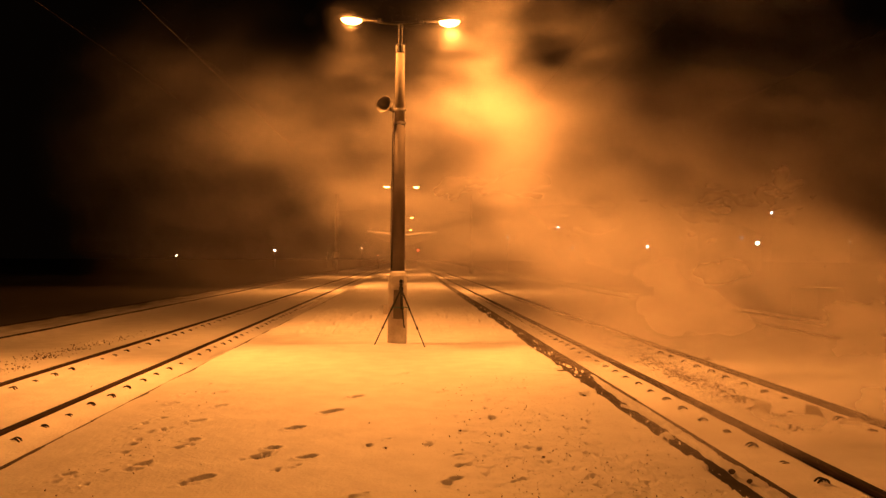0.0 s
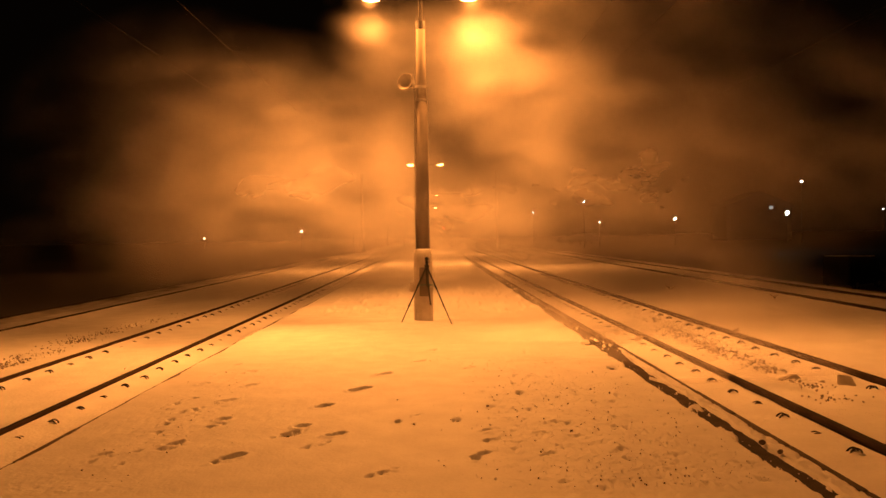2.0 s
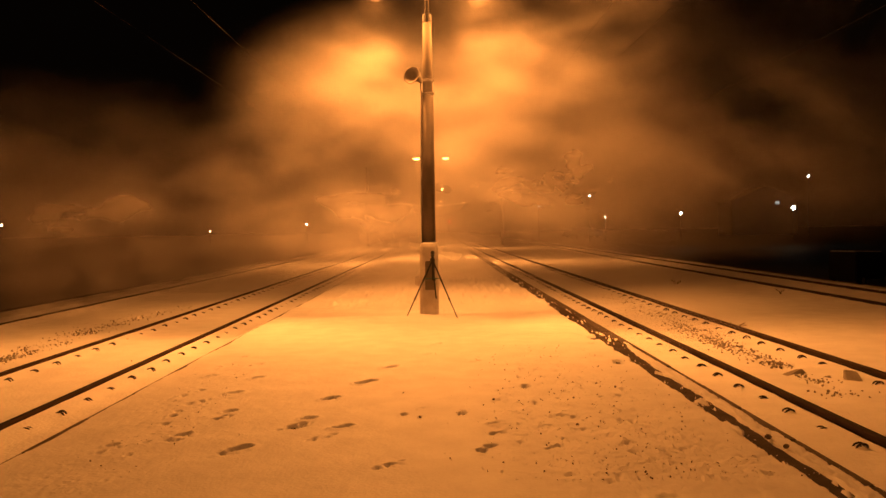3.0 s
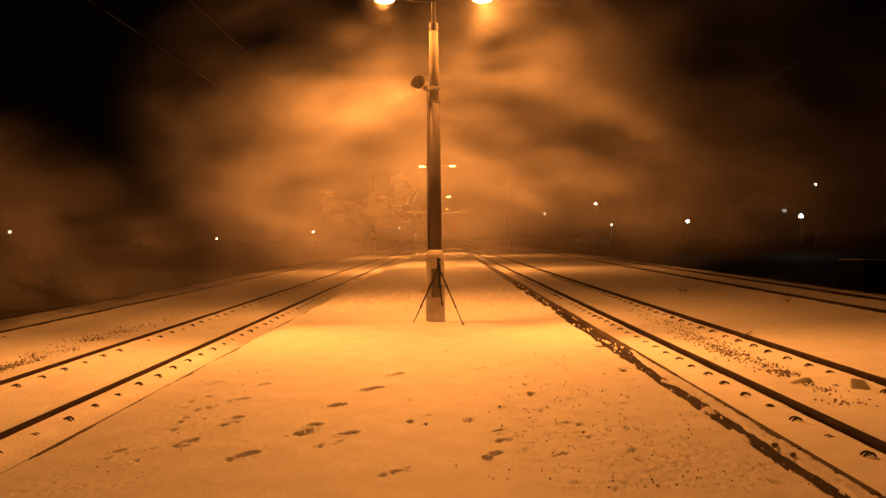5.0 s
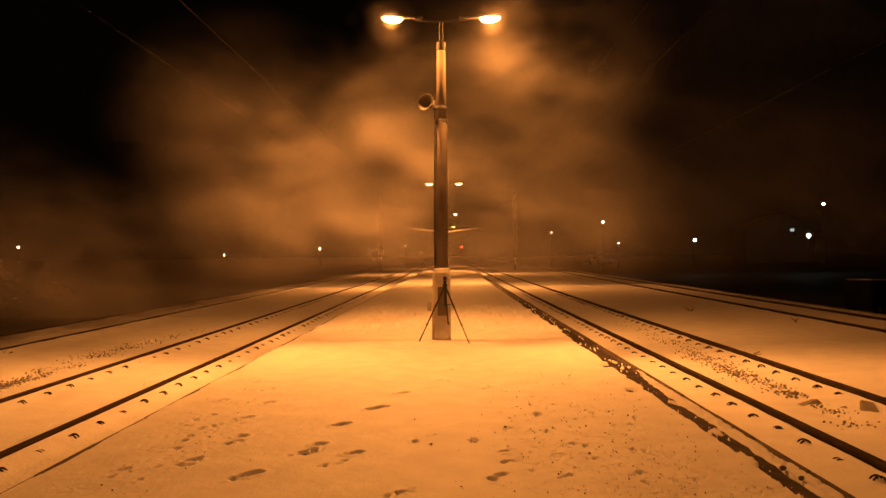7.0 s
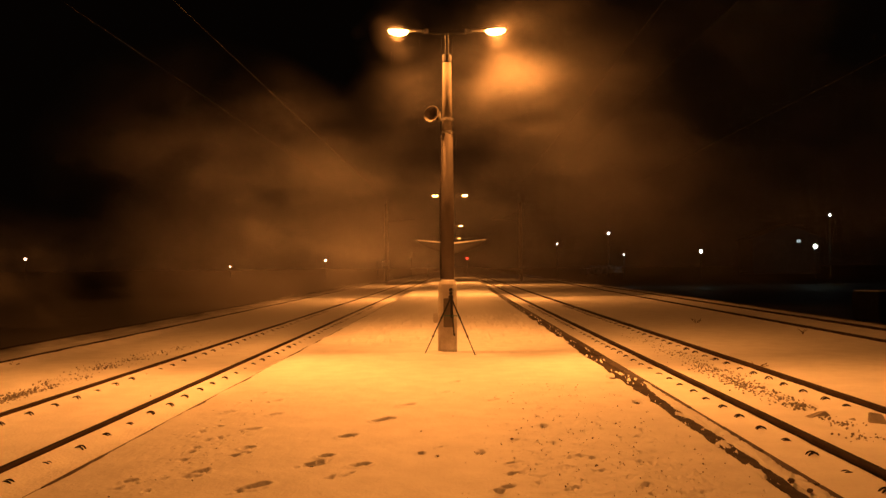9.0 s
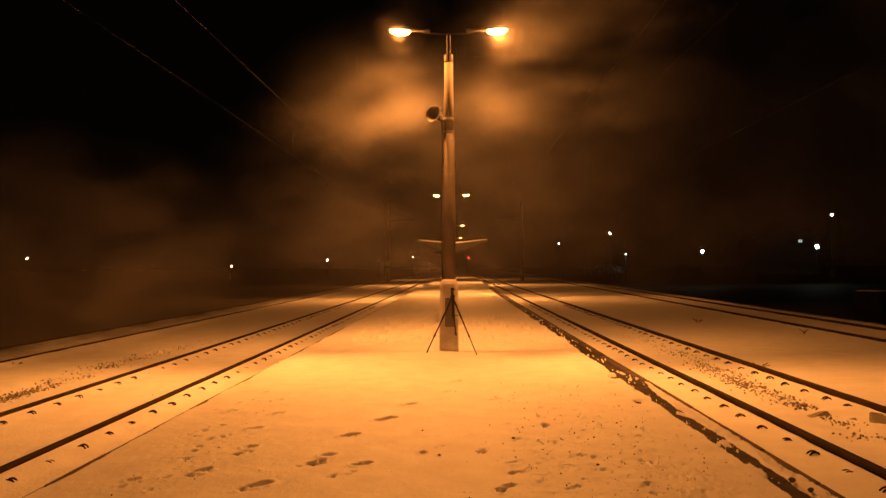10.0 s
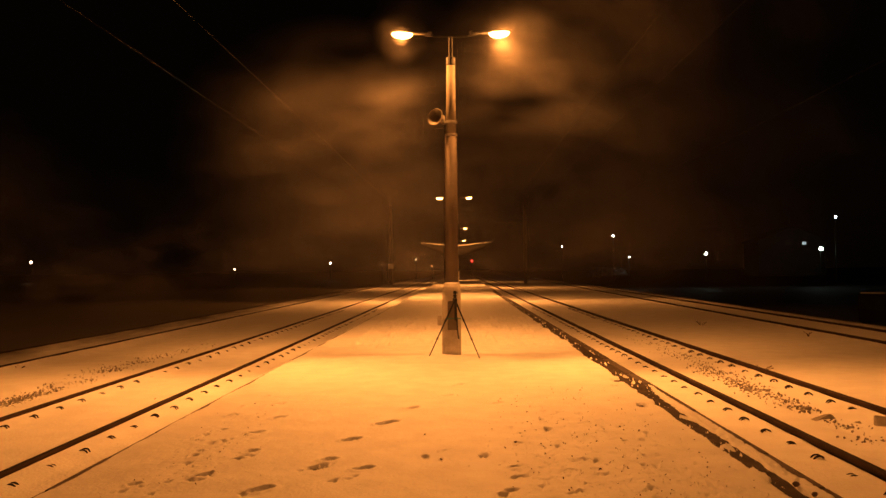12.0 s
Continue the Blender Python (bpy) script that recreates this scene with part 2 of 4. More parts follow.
def lathe(bm, rows, seg=16, m=Matrix()):
    """rows of (radius, height), turned about z, ends closed"""
    rings = [[bm.verts.new(m @ Vector((r * math.cos(2 * math.pi * k / seg), r * math.sin(2 * math.pi * k / seg), z))) for k in range(seg)] for r, z in rows]
    for a, b in zip(rings, rings[1:]):
        for k in range(seg):
            bm.faces.new((a[k], a[(k + 1) % seg], b[(k + 1) % seg], b[k]))
    bm.faces.new(rings[0][::-1])
    bm.faces.new(rings[-1])


def sweep(bm, points, r, seg=6):
    """a round wire along points"""
    pts = [Vector(p) for p in points]
    rings = []
    for i, p in enumerate(pts):
        d = (pts[min(i + 1, len(pts) - 1)] - pts[max(i - 1, 0)]).normalized()
        side = d.cross(Vector((0, 0, 1)) if abs(d.z) < 0.95 else Vector((1, 0, 0))).normalized()
        up = side.cross(d)
        rings.append([bm.verts.new(p + r * (math.cos(2 * math.pi * k / seg) * side + math.sin(2 * math.pi * k / seg) * up)) for k in range(seg)])
    for a, b in zip(rings, rings[1:]):
        for k in range(seg):
            bm.faces.new((a[k], a[(k + 1) % seg], b[(k + 1) % seg], b[k]))
    bm.faces.new(rings[0][::-1])
    bm.faces.new(rings[-1])


def prism(bm, outline, y0, y1, m=Matrix()):
    """an outline in x, z drawn out along y"""
    a = [bm.verts.new(m @ Vector((x, y0, z))) for x, z in outline]
    b = [bm.verts.new(m @ Vector((x, y1, z))) for x, z in outline]
    n = len(a)
    for k in range(n):
        bm.faces.new((a[k], a[(k + 1) % n], b[(k + 1) % n], b[k]))
    bm.faces.new(a[::-1])
    bm.faces.new(b)
    bmesh.ops.recalc_face_normals(bm, faces=bm.faces[:])


# ---- noise on grids ----
def lattice(ix, iy, iz, seed):
    h = (ix * 374761393 + iy * 668265263 + iz * 2147483647 + seed * 1274126177).astype(np.int64)
    h = (h ^ (h >> 13)) * 1274126177
    h = h ^ (h >> 16)
    return (h & 0xFFFFFF) / float(0xFFFFFF)


def vnoise(x, y, z=0.0, seed=0):
    x, y, z = np.broadcast_arrays(np.asarray(x, float), np.asarray(y, float), np.asarray(z, float))
    ix, iy, iz = (np.floor(v).astype(np.int64) for v in (x, y, z))
    fx, fy, fz = x - ix, y - iy, z - iz
    fx, fy, fz = (v * v * (3 - 2 * v) for v in (fx, fy, fz))
    out = 0
    for a in (0, 1):
        for b in (0, 1):
            for c in (0, 1):
                w = (fx if a else 1 - fx) * (fy if b else 1 - fy) * (fz if c else 1 - fz)
                out = out + w * lattice(ix + a, iy + b, iz + c, seed)
    return out


def fbm(x, y, z=0.0, seed=0, octaves=4):
    total, amp, norm = 0, 1.0, 0.0
    for o in range(octaves):
        total = total + amp * vnoise(np.asarray(x) * 2**o, np.asarray(y) * 2**o, np.asarray(z) * 2**o, seed + 17 * o)
        norm += amp
        amp *= 0.5
    return total / norm


def steps(bounds):
    """grid lines: rows of (from, to, first gap, last gap)"""
    out = []
    for a, b, g0, g1 in bounds:
        n = max(2, int(round((b - a) / ((g0 + g1) / 2))))
        gaps = np.linspace(g0, g1, n)
        out.append(a + np.r_[0, np.cumsum(gaps * (b - a) / gaps.sum())][:-1])
    return np.r_[np.concatenate(out), bounds[-1][1]]


def sheet(name, xs, ys, height, mat):
    X, Y = np.meshgrid(xs, ys)
    Z = height(X, Y)
    nx, ny = len(xs), len(ys)
    me = bpy.data.meshes.new(name)
    idx = np.arange(nx * ny).reshape(ny, nx)
    quads = np.stack([idx[:-1, :-1], idx[:-1, 1:], idx[1:, 1:], idx[1:, :-1]], -1).reshape(-1, 4)
    me.vertices.add(nx * ny)
    me.vertices.foreach_set("co", np.stack([X, Y, Z], -1).astype(np.float32).ravel())
    me.loops.add(quads.size)
    me.loops.foreach_set("vertex_index", quads.astype(np.int32).ravel())
    me.polygons.add(len(quads))
    me.polygons.foreach_set("loop_start", np.arange(0, quads.size, 4, dtype=np.int32))
    me.update(calc_edges=True)
    me.polygons.foreach_set("use_smooth", np.ones(len(quads), bool))
    me.materials.append(mat)
    return new(name, me)


def smooth01(v, a, b):
    s = np.clip((v - a) / (b - a), 0, 1)
    return s * s * (3 - 2 * s)


# ---- the plan ----
EDGE_L, EDGE_R = -2.96, 2.43        # platform edges
RAIL_TOP_Z, BED_Z = -0.20, -0.285
# railway lines: the two rails' x at y = 0, lean of the line per metre, first sleeper, sleeper step
LINES = [
    (-3.945, -5.43, -0.002, 6.54 - 0.618 * 4, 0.618),
    (3.39, 4.91, 0.0, 6.79 - 0.625 * 4, 0.625),
    (-8.44, -9.90, -0.007, 5.0, 0.6),
    (8.85, 10.40, 0.027, 5.0, 0.6),
]

# shoe prints: x, y, turn, length, width
BIG_PRINTS = [(-1.94, 5.80, 40, 0.21, 0.085), (-1.415, 5.43, 48, 0.27, 0.095), (-1.78, 6.56, 55, 0.18, 0.08), (-1.93, 7.34, 50, 0.22, 0.085), (-1.89, 8.07, 55, 0.22, 0.075),
              (-0.59, 8.58, 52, 0.31, 0.085), (-0.76, 7.76, 52, 0.38, 0.11), (-1.01, 7.0, 48, 0.27, 0.09), (-1.09, 6.27, 48, 0.20, 0.08), (-0.78, 5.99, 42, 0.23, 0.08),
              (-0.22, 9.42, 50, 0.26, 0.06), (-0.09, 10.29, 55, 0.32, 0.06), (-2.41, 8.22, 50, 0.17, 0.07), (-2.07, 8.90, 55, 0.19, 0.07), (-2.34, 5.55, 48, 0.14, 0.07)]
# scuffs and half-blown prints
SCUFFS = [(-0.90, 5.70, 45, 0.30, 0.10), (-1.10, 6.07, 60, 0.22, 0.09), (-1.19, 6.03, 50, 0.25, 0.08), (-2.33, 5.44, 55, 0.26, 0.10), (-2.17, 6.98, 55, 0.25, 0.11),
          (-2.33, 7.46, 50, 0.22, 0.09), (-2.40, 7.25, 55, 0.2, 0.09), (-1.95, 5.69, 50, 0.22, 0.10), (-1.50, 5.29, 45, 0.16, 0.08), (-2.21, 6.18, 55, 0.26, 0.11),
          (-1.80, 6.36, 50, 0.22, 0.09), (0.35, 8.91, 60, 0.28, 0.09), (0.14, 6.45, 80, 0.28, 0.07), (-0.20, 6.56, 45, 0.18, 0.07), (0.69, 5.33, 48, 0.24, 0.08),
          (0.74, 5.91, 40, 0.14, 0.09), (0.42, 6.84, 60, 0.18, 0.08), (0.50, 5.98, 50, 0.14, 0.07), (0.36, 5.75, 40, 0.13, 0.08), (0.28, 5.39, 50, 0.13, 0.06),
          (-2.13, 5.64, 50, 0.1, 0.07), (-2.14, 5.88, 30, 0.12, 0.06), (1.2, 5.4, 50, 0.2, 0.08), (1.35, 6.0, 50, 0.22, 0.08), (0.95, 5.79, 35, 0.14, 0.05), (-0.35, 5.0, 40, 0.3, 0.1)]
# small dark pits: x, y, half width, half length
PITS = [(-2.46, 8.76, 0.025, 0.06), (-2.35, 9.47, 0.035, 0.06), (-2.21, 6.42, 0.03, 0.055), (-1.87, 5.86, 0.018, 0.035), (-2.13, 5.29, 0.018, 0.04), (-2.07, 6.86, 0.014, 0.035),
        (-2.01, 7.24, 0.014, 0.04), (-2.22, 6.61, 0.03, 0.03), (-0.21, 6.26, 0.014, 0.04), (-0.34, 6.36, 0.03, 0.05), (0.745, 7.41, 0.032, 0.08), (0.73, 7.86, 0.022, 0.06),
        (0.36, 6.03, 0.035, 0.03), (0.81, 5.53, 0.02, 0.03), (0.22, 5.27, 0.03, 0.055), (0.98, 6.18, 0.018, 0.03), (1.50, 6.93, 0.02, 0.045), (1.35, 6.91, 0.016, 0.045),
        (0.74, 6.70, 0.016, 0.04), (1.38, 6.34, 0.016, 0.05), (1.30, 6.05, 0.022, 0.035), (1.38, 5.96, 0.018, 0.05), (1.20, 5.39, 0.022, 0.035), (0.61, 6.72, 0.012, 0.03)]


def turned(X, Y, px, py, turn):
    c, s = math.cos(radians(turn)), math.sin(radians(turn))
    return (X - px) * c + (Y - py) * s, -(X - px) * s + (Y - py) * c


def stamp(X, Y, z, px, py, reach, shape):
    """lets shape change z on the patch of the grid round px, py alone"""
    js = np.where(np.abs(Y[:, 0] - py) < reach)[0]
    ks = np.where(np.abs(X[0] - px) < reach)[0]
    if len(js) and len(ks):
        part_of = np.s_[js[0]:js[-1] + 1, ks[0]:ks[-1] + 1]
        z[part_of] = shape(X[part_of], Y[part_of], z[part_of])


def shoe_print(px, py, turn, length, width):
    def shape(X, Y, z):
        u, v = turned(X, Y, px, py, turn)
        u, v = u / (length * 0.36), v / (width * 0.62)
        wob = 0.5 * (fbm(X * 16, Y * 16, seed=31, octaves=3) - 0.5)
        waist = 1 - 0.22 * np.exp(-((u + 0.15) / 0.25) ** 2)
        r = (np.abs(u) ** 2.6 + np.abs(v / waist) ** 2.6) ** (1 / 2.6) + wob
        tread = fbm(X * 34, Y * 34, seed=35, octaves=2)
        bed = -0.039 + 0.024 * (tread - 0.42)
        inside = smooth01(r, 1.08, 0.82)
        rim = 0.011 * smooth01(r, 1.7, 1.2) * smooth01(r, 0.98, 1.12)
        return z * (1 - inside) + bed * inside + rim
    return shape


def scuff(px, py, turn, length, width):
    def shape(X, Y, z):
        u, v = turned(X, Y, px, py, turn)
        r = np.sqrt((u / (0.62 * length)) ** 2 + (v / (0.62 * width)) ** 2)
        torn = fbm(X * 22, Y * 16, seed=37, octaves=3)
        hole = smooth01(r, 1.0, 0.45) * smooth01(torn, 0.50, 0.62)
        return z - 0.046 * hole + 0.022 * smooth01(r, 1.2, 0.5) * (fbm(X * 30, Y * 26, seed=39, octaves=2) - 0.42)
    return shape


def pit(px, py, half_w, half_l, seed):
    def shape(X, Y, z):
        r = np.sqrt(((X - px) / half_w) ** 2 + ((Y - py) / half_l) ** 2) + 0.9 * (fbm(X * 30, Y * 24, seed=seed, octaves=2) - 0.5)
        return z - 0.046 * smooth01(r, 1.15, 0.6) + 0.010 * smooth01(r, 2.0, 1.4) * smooth01(r, 1.1, 1.3)
    return shape


def platform_height(X, Y):
    z = 0.016 * (fbm(X * 0.5, Y * 0.35, seed=3) - 0.5) + 0.008 * (fbm(X * 5, Y * 5, seed=5) - 0.5) + 0.006 * (fbm(X * 19, Y * 15, seed=6, octaves=3) - 0.5)
    # trodden, crumbly snow
    rough = smooth01(X, 0.0, 0.9) * smooth01(Y, 11.0, 6.5) * smooth01(X, 2.5, 1.7)
    rough = np.maximum(rough, 0.4 * smooth01(X, -1.7, -2.1) * smooth01(Y, 10.5, 8.0) * smooth01(X, -2.75, -2.4))
    lumps = fbm(X * 15, Y * 12, seed=9, octaves=3)
    patches = smooth01(fbm(X * 2.1, Y * 1.6, seed=21), 0.38, 0.6)
    z += rough * (0.020 * (lumps - 0.5) - 0.034 * smooth01(lumps, 0.67, 0.80) * patches)
    flecks = fbm(X * 30, Y * 22, seed=23, octaves=2)
    z += rough * 0.012 * (fbm(X * 24, Y * 20, seed=24, octaves=3) - 0.5)
    z += rough * patches * (0.018 * (flecks - 0.5) - 0.024 * smooth01(flecks, 0.72, 0.86))
    for p in BIG_PRINTS:
        stamp(X, Y, z, p[0], p[1], 0.5, shoe_print(*p))
    for p in SCUFFS:
        stamp(X, Y, z, p[0], p[1], 0.4, scuff(*p))
    for k, p in enumerate(PITS):
        stamp(X, Y, z, p[0], p[1], 0.25, pit(*p, 40 + k))
    # the drift that the wind laid across the platform at the lamp post
    ridge = 14.0 - 0.07 * np.abs(X + 0.5) ** 1.3 + 0.25 * (fbm(X * 1.3, X * 0, seed=61) - 0.5)
    z += 0.030 * smooth01(Y, ridge + 0.10, ridge) * smooth01(Y, ridge - 1.4, ridge - 0.1) * smooth01(X, 0.3, -0.5) * smooth01(X, -2.8, -1.2)
    z -= 0.012 * np.exp(-((X - 0.75) / 0.45) ** 2 - ((Y - 14.1) / 0.45) ** 2)
    # lumps thrown up further on
    far = smooth01(Y, 14.8, 16.0) * smooth01(Y, 29, 21) * smooth01(X, -2.6, -2.1)
    z += far * (0.03 * (fbm(X * 3.2, Y * 1.8, seed=77, octaves=3) - 0.5) + 0.060 * smooth01(fbm(X * 5.5, Y * 2.6, seed=78, octaves=2), 0.62, 0.76))
    # swept strip along the edge, wider further on, with snow blown across it in streaks
    west = 2.065 + 0.05 * (fbm(Y * 0.9, Y * 0 + 2, seed=51) - 0.5) + 0.07 * (fbm(X * 5, Y * 5, seed=52, octaves=4) - 0.5)
    east = 2.225 + 0.20 * smooth01(Y, 8.6, 12.0) + 0.05 * (fbm(Y * 1.1, Y * 0 + 7, seed=53) - 0.5) + 0.06 * (fbm(X * 6, Y * 5, seed=54) - 0.5)
    band = smooth01(X, west - 0.006, west + 0.010) * smooth01(X, east + 0.010, east - 0.006) * smooth01(Y, 70, 50)
    flake = fbm(X * 22 + Y * 2.2, Y * 5.0 - X * 4.0, seed=57, octaves=3)
    bare = band * smooth01(flake, 0.775, 0.715)
    z = z * (1 - bare) + bare * (-0.045 + 0.016 * (fbm(X * 26, Y * 17, seed=58, octaves=2) - 0.5))
    # torn tongues beside it
    torn = fbm(X * 3.2, Y * 4.6, seed=63, octaves=5) + 0.26 * smooth01(X, 1.72, 2.06) * smooth01(fbm(Y * 0.8, Y * 0, seed=64), 0.42, 0.62)
    z -= 0.045 * smooth01(X, 1.5, 1.7) * smooth01(X, 2.30, 2.2) * smooth01(torn, 0.80, 0.85) * smooth01(Y, 30, 18) * smooth01(Y, 5.2, 5.8)
    z -= smooth01(X, 2.20, 2.26) * 0.014 * smooth01(fbm(X * 26, Y * 16, seed=71), 0.48, 0.64) * smooth01(Y, 14, 10)
    # rims
    rim_r = 2.335 + 0.03 * (fbm(Y * 3, Y * 0, seed=81) - 0.5)
    z -= 0.06 * smooth01(X, rim_r, rim_r + 0.02)
    rim_l = -2.875 - 0.08 * (fbm(Y * 1.6, Y * 0, seed=83) - 0.5)
    z -= 0.06 * smooth01(X, rim_l, rim_l - 0.02)
    return z


def line_x(line, rail, y):
    return line[rail] + line[2] * y


def ground_height(X, Y):
    z = BED_Z + 0.05 * (fbm(X * 0.4, Y * 0.25, seed=103) - 0.5) + 0.030 * (fbm(X * 3, Y * 2.2, seed=105, octaves=5) - 0.5)
    z += 0.02 * (fbm(X * 1.1, Y * 0.7, seed=106) - 0.5)
    inside = smooth01(X, EDGE_L - 0.02, EDGE_L + 0.05) * smooth01(X, EDGE_R + 0.02, EDGE_R - 0.05)
    for n, line in enumerate(LINES):
        # how deep the rails stand in the snow
        bury = (0.036, 0.074, 0.022, 0.06)[n]
        for rail in (0, 1):
            d = X - line_x(line, rail, Y)
            away = np.clip(np.abs(d) - 0.05, 0, None)
            bank = RAIL_TOP_Z - bury - 0.20 * away + 0.022 * (fbm(X * 1.4, Y * 2.2, seed=107 + n) - 0.55)
            z = np.where(away < 0.6, np.maximum(z, bank), z)
            if n < 2:
                k = (Y - line[3]) / line[4]
                off = (k - np.round(k)) * line[4]
                hump = np.exp(-(off / 0.10) ** 2) * np.exp(-((np.abs(d) - 0.19) / 0.07) ** 2)
                z += 0.016 * hump * smooth01(Y, 3, 4)
            # the snow never covers the rail itself
            z = np.where(away < 0.25, np.minimum(z, RAIL_TOP_Z - 0.6 * bury), z)
    # fluffy, thawed hollows over the ballast
    for cx, w, y0, y1, sd in ((4.3, 0.30, 8.0, 15.5, 111), (-6.5, 0.28, 10.5, 19.5, 113), (4.4, 0.35, 28.0, 36.0, 115)):
        spot = np.exp(-((X - cx) / w) ** 2) * smooth01(Y, y0, y0 + 1) * smooth01(Y, y1, y1 - 1.5)
        z -= 0.07 * spot * smooth01(fbm(X * 2.5, Y * 1.8, seed=sd), 0.38, 0.6)
    # an embankment slope added past the outer line, to keep lamplight off that ground
    past = X - 0.026 * Y
    z -= 2.1 * smooth01(past, 11.6, 15.5)
    z += smooth01(X, -12.5, -18) * 0.30 * fbm(X * 0.12, Y * 0.08, seed=123)
    z += smooth01(np.abs(X), 40, 260) * 2.0 * (fbm(X * 0.015, Y * 0.012, seed=125) - 0.35)
    return np.where(inside > 0.5, -0.5, z)


# ---- ground, platform ----
def build_setting():
    gx = steps([(-900, -60, 80, 6), (-60, -14, 5, 0.6), (-14, -7.4, 0.25, 0.08), (-7.4, EDGE_L - 0.04, 0.045, 0.04), (EDGE_L - 0.04, EDGE_R + 0.04, 0.04, 0.04),
                (EDGE_R + 0.04, 6.6, 0.04, 0.045), (6.6, 13.5, 0.08, 0.2), (13.5, 60, 0.6, 5), (60, 900, 6, 80)])
    gx = gx[(gx < EDGE_L + 0.1) | (gx > EDGE_R - 0.1) | (np.arange(len(gx)) % 12 == 0)]
    gy = steps([(-300, -10, 30, 1.5), (-10, 4.5, 1.0, 0.1), (4.5, 16, 0.055, 0.09), (16, 34, 0.10, 0.3), (34, 80, 0.4, 1.8), (80, 300, 2.5, 14), (300, 1800, 20, 150)])
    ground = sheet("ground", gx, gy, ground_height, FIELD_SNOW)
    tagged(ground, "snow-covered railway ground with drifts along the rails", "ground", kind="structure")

    px = steps([(EDGE_L, EDGE_L + 0.16, 0.01, 0.01), (EDGE_L + 0.16, -0.1, 0.0135, 0.0135), (-0.1, 1.6, 0.0135, 0.0135), (1.6, EDGE_R, 0.0115, 0.0095)])
    py = steps([(-25, 3.5, 1.2, 0.1), (3.5, 4.7, 0.05, 0.02), (4.7, 10.5, 0.015, 0.027), (10.5, 30, 0.035, 0.26), (30, 58, 0.4, 0.8), (58, 150, 1.0, 4.0)])
    snow = sheet("platform_snow", px, py, platform_height, SNOW_ROUGH)
    tagged(snow, "trodden wind-packed snow lying on the platform, with shoe prints", "snow", kind="structure")

    bm = bmesh.new()
    box(bm, EDGE_R - EDGE_L - 0.30, 175, 0.45, pose((EDGE_L + EDGE_R) / 2, 62.5, -0.03 - 0.225))
    slab = link_mesh("platform", bm, ASPHALT)
    tagged(slab, "low asphalt platform, swept bare along one edge", "platform", kind="structure")
    bm = bmesh.new()
    box(bm, 0.145, 0.985, 0.45, bevel=0.012)
    first = part("kerb_stone", bm, KERB, slab)
    first.location = (EDGE_L + 0.0725, 0.0, -0.027 - 0.225)
    for k in range(1, 58):
        for x in (EDGE_L + 0.0725, EDGE_R - 0.0725):
            if len(slab.children) >= 120:
                break
            ob = new("kerb_stone", first.data)
            ob.parent = slab
            ob.location = (x, k * 1.0, -0.027 - 0.225 + random.uniform(-0.004, 0.003))
    bm = bmesh.new()
    for x in (EDGE_L + 0.0725, EDGE_R - 0.0725):
        box(bm, 0.145, 92.5, 0.45, pose(x, 103.75, -0.03 - 0.225))
    tagged(part("kerb_line", bm, KERB, slab), kind="stuff")


build_setting()

# ---- railway lines ----
RAIL_OUTLINE = [(-0.075, -0.172), (0.075, -0.172), (0.075, -0.160), (0.020, -0.146), (0.010, -0.130), (0.010, -0.050), (0.036, -0.036), (0.037, -0.010),
                (0.028, 0.0), (-0.028, 0.0), (-0.037, -0.010), (-0.036, -0.036), (-0.010, -0.050), (-0.010, -0.130), (-0.020, -0.146), (-0.075, -0.160)]


def clip_mesh():
    """a sprung rail clip: two bowed loops on a base, with the bolt between"""
    bm = bmesh.new()
    for y in (-0.026, 0.026):
        pts = []
        for k in range(9):
            a = math.pi * k / 8
            pts.append((0.048 * math.cos(a), y + 0.010 * math.sin(a), 0.042 * math.sin(a)))
        sweep(bm, pts, 0.0085, 6)
    tube(bm, (0, 0, -0.04), (0, 0, 0.022), 0.011, seg=6)
    me = bpy.data.meshes.new("clip")
    bm.to_mesh(me)
    bm.free()
    me.materials.append(CLIP_STEEL)
    return me


CLIP = clip_mesh()


def sleeper_mesh():
    bm = bmesh.new()
    half = [(-0.15, -0.11), (0.15, -0.11), (0.12, 0.10), (-0.12, 0.10)]
    for x0, x1, low in ((-1.35, -0.45, 0.0), (-0.45, 0.45, -0.045), (0.45, 1.35, 0.0)):
        prism(bm, [(a, b + (low if b > 0 else 0)) for a, b in half], x0, x1, pose(0, 0, 0, 0, 0, -90))
    me = bpy.data.meshes.new("sleeper")
    bm.to_mesh(me)
    bm.free()
    me.materials.append(SLEEPER)
    return me


SLEEPER_MESH = sleeper_mesh()


